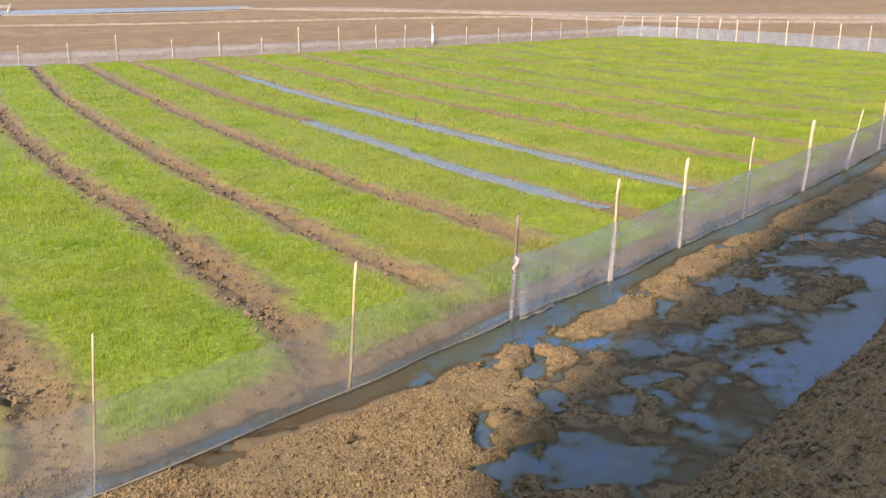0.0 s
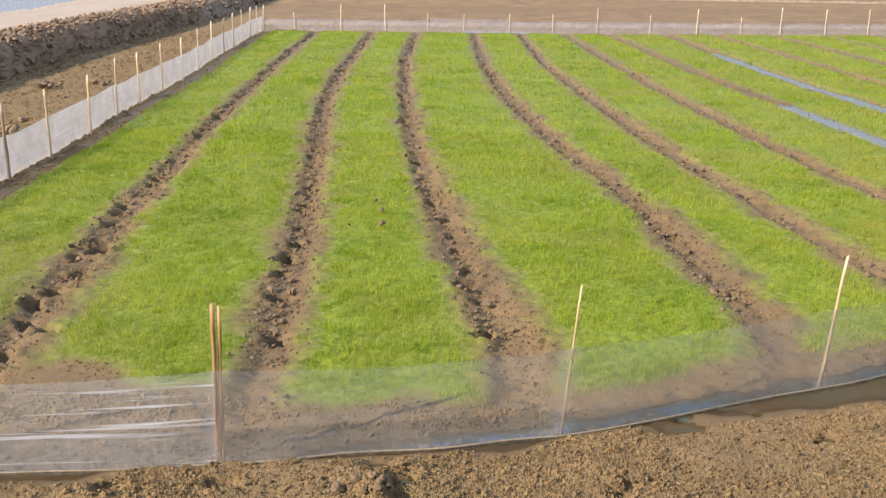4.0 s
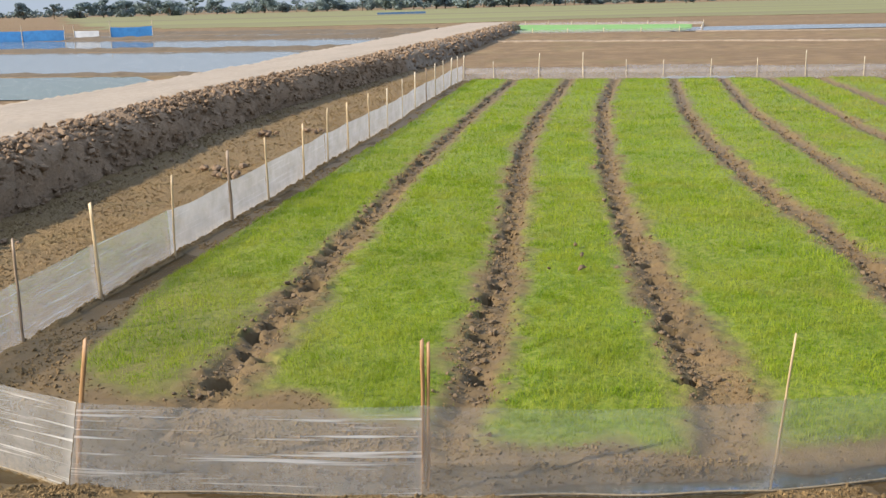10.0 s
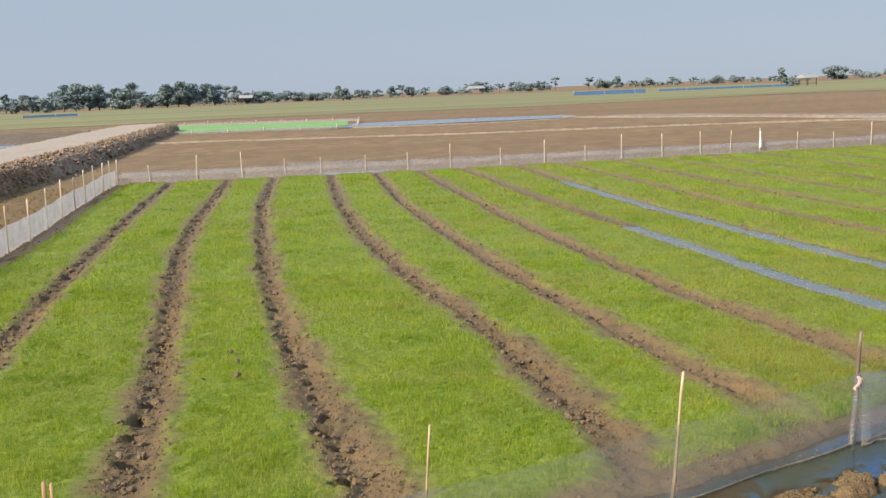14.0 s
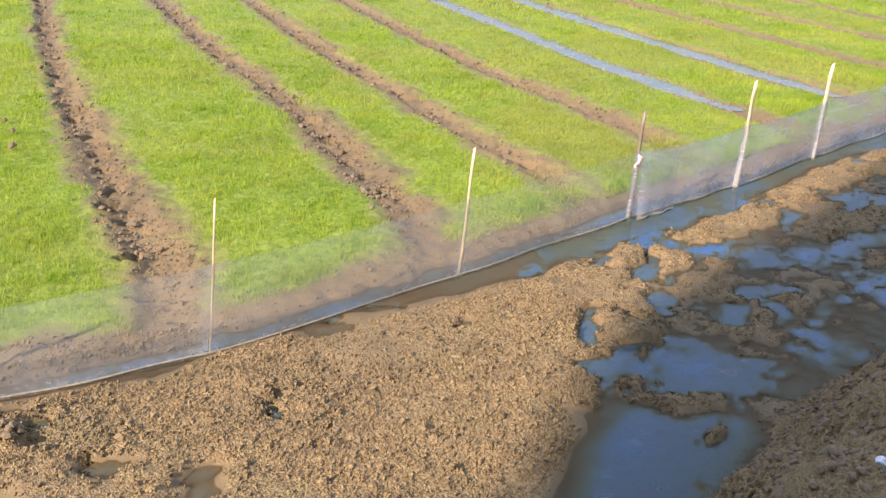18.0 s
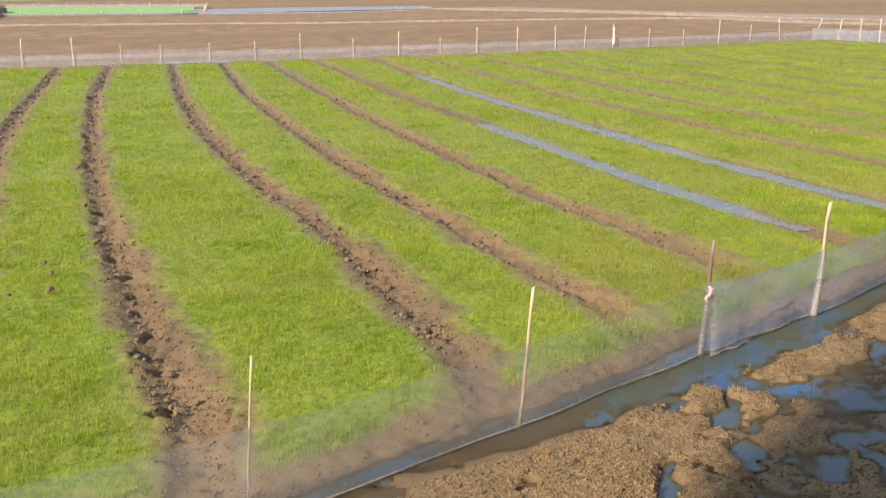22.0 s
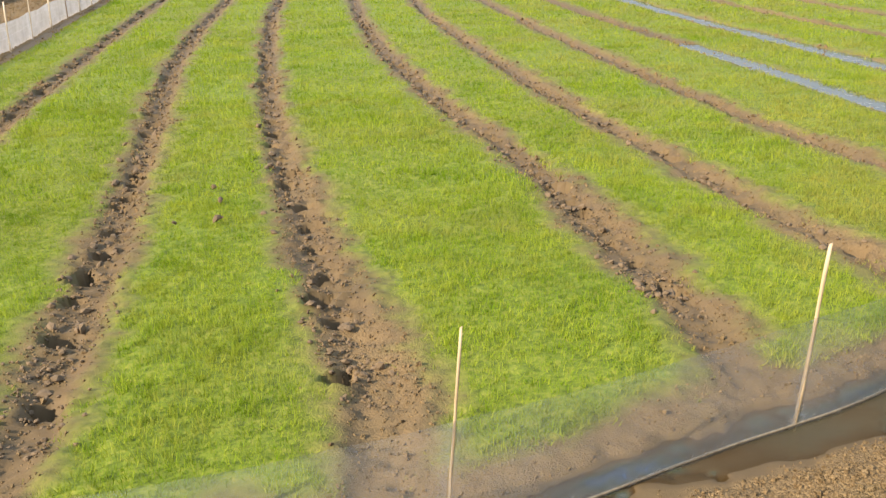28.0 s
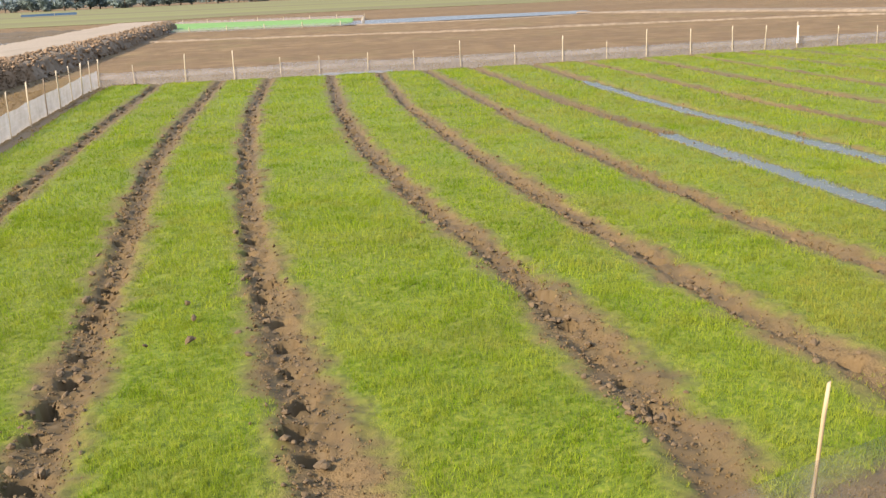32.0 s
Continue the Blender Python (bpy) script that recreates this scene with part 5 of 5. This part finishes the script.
for k, (x, y) in enumerate(FAR):
    tall = k in (0, 2, 3, 8, 10, 12, 13, 14, 15, 16, 19, 21, 22)
    stake_mesh((x, y), (x + (0.40 if k == 22 else -0.12 if k == 21 else random.Random(k).uniform(-0.03, 0.05)), y, (0.84 if tall else 0.62) + 0.1 * random.Random(k + 3).random()), .040 if tall else .024, .022, DRY_BAMBOO, far_fence, "", 120 + k)
for k, (p, q) in enumerate(zip(FAR, FAR[1:])):
    sheet_panel(p, q, 0.44 if k not in (4, 5) else 0.5, DULL, far_fence, 61 + k, crease=0.3, nu=12, nv=8, gap=-0.04)
for k, (x, y) in enumerate(RIGHT[1:-1]):
    stake_mesh((x, y), (x + random.Random(k + 2).uniform(-0.05, 0.15), y, 0.84 + 0.12 * random.Random(k + 3).random()), .05, .03, DRY_BAMBOO, right_fence, "", 160 + k)
for k, (p, q) in enumerate(zip(RIGHT, RIGHT[1:])):
    sheet_panel(q, p, 0.50, MILKY, right_fence, 91 + k, crease=0.3, nu=12, nv=8)


# ---------------------------------------------------------------- far trees
def leaf_cloud(clumps, leaves, size, seed):
    """Leaf triangles gathered in clumps: centre, radii."""
    r = np.random.default_rng(seed)
    vs = []
    for (cx, cy, cz), (ra, rb, rc) in clumps:
        n = leaves
        d = r.normal(size=(n, 3))
        d /= np.linalg.norm(d, axis=1, keepdims=True)
        rad = r.uniform(0.55, 1.08, (n, 1))
        c = d * rad * (ra, rb, rc) + (cx, cy, cz)
        face = d + 0.55 * r.normal(size=(n, 3))
        t1 = np.cross(face, r.normal(size=(n, 3)))
        t1 /= np.linalg.norm(t1, axis=1, keepdims=True)
        t2 = np.cross(face, t1)
        t2 /= np.linalg.norm(t2, axis=1, keepdims=True)
        t1, t2 = t1 * 1.7, t2 * 1.7
        s = size * r.uniform(0.6, 1.4, (n, 1))
        vs.append(np.stack([c + t1 * s * 0.5, c - t1 * s * 0.3 + t2 * s * 0.4, c - t2 * s * 0.5], 1).reshape(-1, 3))
    v = np.concatenate(vs)
    return v, np.arange(len(v)).reshape(-1, 3)


def tree(kind, seed):
    """A tree about ten metres high: 0 broad, 1 tall and narrow, 2 open with layers, 3 low and bushy."""
    r = random.Random(seed)
    ob = thing("tree", "", "tree")
    height, spread_r = ((9.5, 4.6), (12.0, 2.4), (11.0, 4.2), (6.0, 4.8))[kind]
    bm = bmesh.new()

    def limb(a, b, ra, rb):
        a, b = Vector(a), Vector(b)
        d = (b - a).normalized()
        s = d.orthogonal().normalized()
        t = d.cross(s)
        lo = [bm.verts.new(a + (s * math.cos(k) + t * math.sin(k)) * ra) for k in (j * math.tau / 6 for j in range(6))]
        hi = [bm.verts.new(b + (s * math.cos(k) + t * math.sin(k)) * rb) for k in (j * math.tau / 6 for j in range(6))]
        for j in range(6):
            bm.faces.new((lo[j], lo[(j + 1) % 6], hi[(j + 1) % 6], hi[j]))

    fork = height * (0.25 if kind in (0, 3) else 0.4)
    limb((0, 0, -0.3), (0.1, 0, fork), 0.32, 0.22)
    limb((0.1, 0, fork), (0, 0.1, height * 0.8), 0.22, 0.06)
    clumps = []
    count = (17, 12, 11, 13)[kind]
    for k in range(count):
        a = r.uniform(0, math.tau)
        z = height * r.uniform(0.16 if kind in (0, 3) else 0.30, 0.92)
        far = spread_r * math.sqrt(r.random()) * (1.1 - 0.6 * abs(z / height - 0.55))
        c = (far * math.cos(a), far * math.sin(a), z)
        limb((0, 0, min(fork * 1.1, z * 0.7)), (c[0] * 0.8, c[1] * 0.8, c[2] * 0.97), 0.09, 0.03)
        rad = spread_r * r.uniform(0.26, 0.44)
        clumps.append((c, (rad, rad, rad * (0.45 if kind == 2 else 0.75))))
    part("trunk", bm, BARK, ob, smooth=True)
    v, f = leaf_cloud(clumps, 120, 0.50, seed)
    link_mesh("crown", v, f, HAZED_LEAF, ob, smooth=False)
    return ob


masters = [tree(k % 4, 500 + k) for k in range(8)]
labels = ["broad dark green tree on the far horizon", "tall narrow tree on the far horizon", "open layered tree on the far horizon", "low bushy tree on the far horizon"]
# heading in degrees from +y, height in metres, kind, distance
WEST_TREES = [(-36, 10, 0, 500), (-34.5, 10, 2, 500), (-33.2, 9, 3, 500), (-32, 11, 0, 500), (-30.8, 10, 3, 520), (-29.6, 12, 0, 500), (-28.5, 9, 3, 520),
              (-27.2, 11, 2, 500), (-26, 10, 0, 520), (-24.6, 9, 3, 520), (-23.4, 11, 0, 500), (-22.4, 8, 3, 540), (-21.6, 9, 2, 520), (-20.6, 8, 3, 500),
              (-19.9, 12, 0, 510), (-19, 8, 3, 520), (-17.9, 12, 1, 500), (-17.4, 9, 3, 520), (-16.6, 11, 0, 500), (-15.9, 10, 3, 480), (-15, 16, 2, 500),
              (-14.4, 15, 0, 490), (-13.7, 17, 0, 500), (-13.2, 14, 1, 500), (-12.5, 11, 3, 520)]
MIDDLE_TREES = [(-11.9, 15, 0, 470), (-11, 11, 2, 520), (-10.4, 11, 3, 520), (-9.6, 14, 0, 480), (-9, 15, 0, 480), (-8.4, 14, 0, 490), (-7.6, 12, 2, 520),
                (-7, 14, 0, 500), (-6.4, 13, 1, 510), (-5.9, 12, 2, 520), (-5.2, 9, 3, 530), (-4.3, 8, 3, 540), (-3.5, 8, 3, 560), (-2.6, 7, 3, 560),
                (-1.7, 8, 3, 560), (-0.9, 7, 3, 560), (0.25, 10, 0, 430), (1.4, 8, 3, 600), (2.2, 9, 2, 600), (3, 10, 0, 560), (3.7, 12, 2, 560),
                (4.2, 9, 0, 560), (5, 9, 2, 600), (6.1, 8, 3, 600), (7.6, 11, 2, 640)]
EAST_TREES = [(8.3, 12, 0, 640), (9.3, 10, 2, 640), (10, 10, 2, 640), (10.9, 10, 3, 640), (11.7, 10, 0, 640), (12.5, 14, 1, 640), (14.4, 12, 2, 680),
              (15.3, 10, 3, 680), (16, 12, 0, 680), (17.6, 9, 3, 700), (19, 9, 2, 700), (20.2, 9, 2, 700), (21.4, 8, 3, 720), (22.5, 8, 3, 720),
              (24.9, 8.5, 1, 300), (25.5, 3.5, 3, 300), (27.6, 12, 3, 640), (28.6, 10, 2, 700), (30.3, 9, 0, 700), (31.6, 10, 3, 700), (33, 12, 0, 640),
              (34.2, 15, 0, 560), (35.4, 13, 2, 560), (36.5, 14, 0, 560), (38, 12, 3, 560)]
nominal = (10.2, 12.5, 11.3, 6.6)
for k, (az, tall, kind, far) in enumerate(WEST_TREES + MIDDLE_TREES + EAST_TREES):
    src = masters[kind + 4 * (k % 2)]
    a = radians(az)
    s = (0.84 if az < -2 else 0.70) * tall / nominal[kind]
    m = pose(far * math.sin(a), far * math.cos(a), 0.0, 0, 0, (k * 77) % 360)
    ob = copy_thing(src, m)
    ob.scale = (s * 1.15, s * 1.15, s)
    tagged(ob, labels[kind] if far > 350 else "leafy tree standing alone among the fields", "tree", "trees along the horizon")
for src in masters:
    for o in (*src.children_recursive, src):
        bpy.data.objects.remove(o)
# woods behind the single trees, their haze only in the leaf colour
r = np.random.default_rng(5)
clumps = []
for az in np.arange(-40, 44, 0.42):
    a, far = radians(az + r.uniform(-0.2, 0.2)), 760 + r.uniform(-30, 60)
    if az > -4 and r.random() < 0.45:
        continue
    tall = (7.0 if az < -4 else 4.2) * r.uniform(0.5, 1.3)
    clumps.append(((far * math.sin(a), far * math.cos(a), tall * 0.45), (5.0, 4.0, tall * 0.55)))
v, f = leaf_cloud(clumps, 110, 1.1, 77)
tagged(link_mesh("woods", v, f, HAZED_LEAF, smooth=False), "low line of haze-coloured woods on the horizon", "woods", kind="stuff")

# ---------------------------------------------------------------- unseen block added behind the camera to cast the shade on the mud
shade_caster = thing("building", "unseen grey block with a jut, added to cast shade on the mud", "building", (0, 0, 0))
bm = bmesh.new()
bmesh.ops.create_cube(bm, size=1.0)
for vert in bm.verts:
    vert.co = Vector((vert.co.x * 16, vert.co.y * 12, (vert.co.z + 0.5) * 11.0))
part("wall", bm, PLASTER, shade_caster)
bm = bmesh.new()
bmesh.ops.create_cube(bm, size=1.0)
for vert in bm.verts:
    vert.co = Vector((vert.co.x * 15.0 - 0.5, vert.co.y * 12, 11.0 + (vert.co.z + 0.5) * 6.0))
part("attic", bm, PLASTER, shade_caster)
# added jut, shaped only to put the kink into the shade's edge
bm = bmesh.new()
corners = ((7.0, -1), (8.0, -1), (8.0, 1), (7.0, 1))
lows = [bm.verts.new((cx, sy * 6.0, 11.0)) for cx, sy in corners]
jut_rims = [bm.verts.new((cx, sy * 6.66, 12.2)) for cx, sy in corners]
tops = [bm.verts.new((cx, sy * 6.66, 17.0)) for cx, sy in corners]
bm.faces.new(lows[::-1])
for p, q in ((lows, jut_rims), (jut_rims, tops)):
    for k in range(4):
        bm.faces.new((p[k], p[(k + 1) % 4], q[(k + 1) % 4], q[k]))
bm.faces.new(tops)
part("gable", bm, PLASTER, shade_caster)
a = radians(SUN_AZ)
ahead, aside = Vector((math.sin(a), math.cos(a), 0)), Vector((math.cos(a), -math.sin(a), 0))
edge = Vector((1.43, 2.92, 0)) - ahead * 18.0
centre = edge - ahead * 8.0 + aside * 6.0
shade_caster.location = (centre.x, centre.y, -0.05)
shade_caster.rotation_euler = (0, 0, math.atan2(ahead.y, ahead.x))


# ---------------------------------------------------------------- rags, loose sheets and small things
def rag(name, foot, drop, width, label, seed, material=CLOTH):
    """A knotted strip of cloth hanging from a stake: a knot and two crumpled tails."""
    ob = thing(name, label, "cloth", foot)
    r = random.Random(seed)
    bm = bmesh.new()
    bmesh.ops.create_icosphere(bm, subdivisions=2, radius=width * 0.55)
    for v in bm.verts:
        v.co = Vector((v.co.x, v.co.y, v.co.z * 0.8)) * (1 + 0.25 * noise.noise(v.co * 40))
    part("knot", bm, material, ob, smooth=True)
    for k in range(2):
        rows_, cols = 7, 5
        vs = []
        for i in range(rows_):
            t = i / (rows_ - 1)
            for j in range(cols):
                w = (j / (cols - 1) - 0.5) * width * (0.7 + 0.6 * t)
                vs.append((w + (k - 0.5) * width * (0.4 + t), -0.02 - 0.02 * math.sin(5 * t + k) + 0.012 * math.cos(3.1 * j + k), -drop * t * (1 - 0.2 * k) + 0.01 * math.sin(2.0 * j + seed)))
        link_mesh("tail", vs, grid_faces(rows_, cols), material, ob)
    return ob


rag("cloth_rag", (3.66, 6.13, 0.52), 0.09, 0.022, "pale pink rag knotted round a dark stake", 3)
far_rag = thing("cloth_rag", "white cloth wrapped round a far stake of the fence", "cloth", (15.0, 33.54, 0.0))
bm = bmesh.new()
loops = []
for i in range(9):
    t = i / 8
    rad = 0.036 * (1 + 0.5 * math.sin(t * 7.0) * 0.5) * (1.2 - 0.5 * t)
    loops.append([bm.verts.new((rad * math.cos(q) * (1 + 0.2 * math.sin(3 * q + i)), rad * math.sin(q), 0.22 + 0.58 * t)) for q in (j * math.tau / 10 for j in range(10))])
for p, q in zip(loops, loops[1:]):
    for j in range(10):
        bm.faces.new((p[j], p[(j + 1) % 10], q[(j + 1) % 10], q[j]))
bm.faces.new(loops[-1])
part("wrap", bm, make_plain("white_cloth", (0.48, 0.46, 0.43), (0.66, 0.65, 0.62), 12, 0.9, 0.3), far_rag, smooth=True)

# a spare length of sheet lapped over the fence beside the dark stake
lap = thing("plastic_sheet", "loose flap of clear polythene lapped over the fence", "sheet", (0, 0, 0))
a2, b2 = np.array(NEAR[5]), np.array(NEAR[6])
sheet_panel(tuple(a2 + (b2 - a2) * 0.02), tuple(a2 + (b2 - a2) * 0.34), 0.49, make_plastic("folded_polythene", 0.06, 0.5, 0.1, 0.5, 1.3, 0.15, 0.25, (0.66, 0.64, 0.62)), lap, 17, crease=0.5, nu=16, gap=0.075)
# a strip of sheet lying along the foot of the far fence
strip = thing("plastic_sheet", "pale strip of polythene lying along the far fence", "sheet", (0, 0, 0))
u, v = np.meshgrid(np.linspace(0, 1, 24), np.linspace(0, 1, 5), indexing="ij")
link_mesh("sheet", np.stack([(-0.75 + 2.3 * u).ravel(), (32.45 + 0.28 * v + 0.05 * np.sin(9 * u)).ravel(), (0.05 + 0.05 * np.sin(11 * u + 3 * v) ** 2 + 0.03 * v).ravel()], 1), grid_faces(24, 5), MILKY, strip,
          attrs={"along": u.ravel(), "panel": u.ravel() * 0, "crease": u.ravel() * 0})

# crumpled scrap of white plastic on the near bank
scrap = thing("plastic_scrap", "small crumpled scrap of white plastic on the bank", "litter", (2.12, 1.66, 0.0))
bm = bmesh.new()
bmesh.ops.create_icosphere(bm, subdivisions=3, radius=0.018)
for vert in bm.verts:
    vert.co = Vector((vert.co.x * 1.1, vert.co.y * 0.8, vert.co.z * 0.8)) * (1 + 0.95 * noise.noise(vert.co * 70))
zz, _, _ = terrain(np.array([2.12]), np.array([1.66]))
scrap.location.z = float(zz[0]) + 0.03
part("scrap", bm, make_plain("white_plastic", (0.38, 0.38, 0.37), (0.55, 0.55, 0.54), 20, 0.5, 0.2), scrap)


# ---------------------------------------------------------------- far field fences, tarps and a hut
def far_fence_line(points, height, material, label, post_step, group=""):
    """A distant sheet fence: one sheet and its thin posts."""
    ob = thing("sheet_fence", label, "fence", (0, 0, 0), group)
    p = np.array(points, float)
    d = np.r_[0, np.cumsum(np.hypot(*np.diff(p, axis=0).T))]
    s_ = np.arange(0, d[-1] + 0.01, post_step / 3)
    x, y = np.interp(s_, d, p[:, 0]), np.interp(s_, d, p[:, 1])
    top = height * (1 + 0.10 * fbm(s_, s_ * 0, 0.4, 2, 7))
    v = np.concatenate([np.stack([x, y, 0 * x], 1), np.stack([x + 0.05, y, top], 1)])
    n = len(s_)
    f = [(i, i + 1, n + i + 1, n + i) for i in range(n - 1)]
    link_mesh("sheet", v, f, material, ob, attrs={"along": np.r_[s_, s_], "panel": np.zeros(2 * n), "crease": np.zeros(2 * n)})
    for i in range(0, n, 3):
        bm = bmesh.new()
        bmesh.ops.create_cone(bm, cap_ends=True, segments=6, radius1=0.05, radius2=0.035, depth=height * 1.5, matrix=Matrix.Translation((x[i], y[i], height * 0.75)))
        part("post", bm, DRY_BAMBOO, ob)
    return ob


far_fence_line([(-15.0, 82.2), (0.0, 79.4), (1.4, 80.6), (2.0, 99.0)], 0.28, DULL, "low pale sheet fence round a far nursery bed", 3.0, "far sheet fences")
far_fence_line([(-19.6, 111.0), (2.0, 100.5)], 0.28, DULL, "low pale sheet fence behind a far nursery bed", 3.0, "far sheet fences")
far_fence_line([(-69.3, 81.3), (-57.1, 85.2)], 1.0, TARP, "bright blue tarpaulin fence beside the flooded paddies", 4.0, "far tarpaulin fences")
far_fence_line([(-57.0, 85.2), (-53.8, 86.2)], 0.95, WHITE_SHEET, "white sheet fence between blue tarpaulins", 3.5, "far tarpaulin fences")
far_fence_line([(-53.7, 86.2), (-49.8, 87.5)], 1.2, TARP, "taller bright blue tarpaulin fence beside the paddies", 4.0, "far tarpaulin fences")
far_fence_line([(62.0, 257.0), (81.0, 253.0)], 1.0, FAR_TARP, "long blue tarpaulin fence far across the fields", 8.0, "far tarpaulin fences")
far_fence_line([(92.0, 278.0), (130.0, 270.0)], 0.6, FAR_TARP, "long blue tarpaulin fence far across the fields", 8.0, "far tarpaulin fences")
far_fence_line([(-81.0, 263.0), (-65.5, 265.0)], 0.6, FAR_TARP, "long blue tarpaulin fence far across the fields", 8.0, "far tarpaulin fences")


def hut(x, y, w, d, h, turn, label):
    """A small open field hut: four posts, a floor and a pitched roof."""
    ob = thing("field_hut", label, "hut", (x, y, 0))
    ob.rotation_euler = (0, 0, turn)
    for sx in (-1, 1):
        for sy in (-1, 1):
            bm = bmesh.new()
            bmesh.ops.create_cone(bm, cap_ends=True, segments=8, radius1=0.1, radius2=0.08, depth=h, matrix=Matrix.Translation((sx * w / 2, sy * d / 2, h / 2)))
            part("post", bm, BARK, ob)
    bm = bmesh.new()
    bmesh.ops.create_cube(bm, size=1, matrix=Matrix.Translation((0, 0, 0.7)) @ Matrix.Diagonal((w * 1.05, d * 1.05, 0.12, 1)))
    part("floor", bm, BARK, ob)
    bm = bmesh.new()
    a = [bm.verts.new(q) for q in ((-w * 0.65, -d * 0.7, h), (w * 0.65, -d * 0.7, h), (w * 0.65, d * 0.7, h), (-w * 0.65, d * 0.7, h), (-w * 0.65, 0, h * 1.45), (w * 0.65, 0, h * 1.45))]
    for q in ((0, 1, 5, 4), (2, 3, 4, 5), (0, 4, 3), (1, 2, 5), (3, 2, 1, 0)):
        bm.faces.new([a[k] for k in q])
    part("roof", bm, THATCH, ob)
    return ob


hut(132.0, 268.0, 4.0, 3.0, 2.2, 0.4, "small brown field hut beside a lone tree")
hut(-44.0, 478.0, 5.0, 4.0, 3.0, 0.1, "small pale hut before the far trees")
hut(78.0, 560.0, 7.0, 5.0, 3.2, 0.2, "low hut among the far trees")
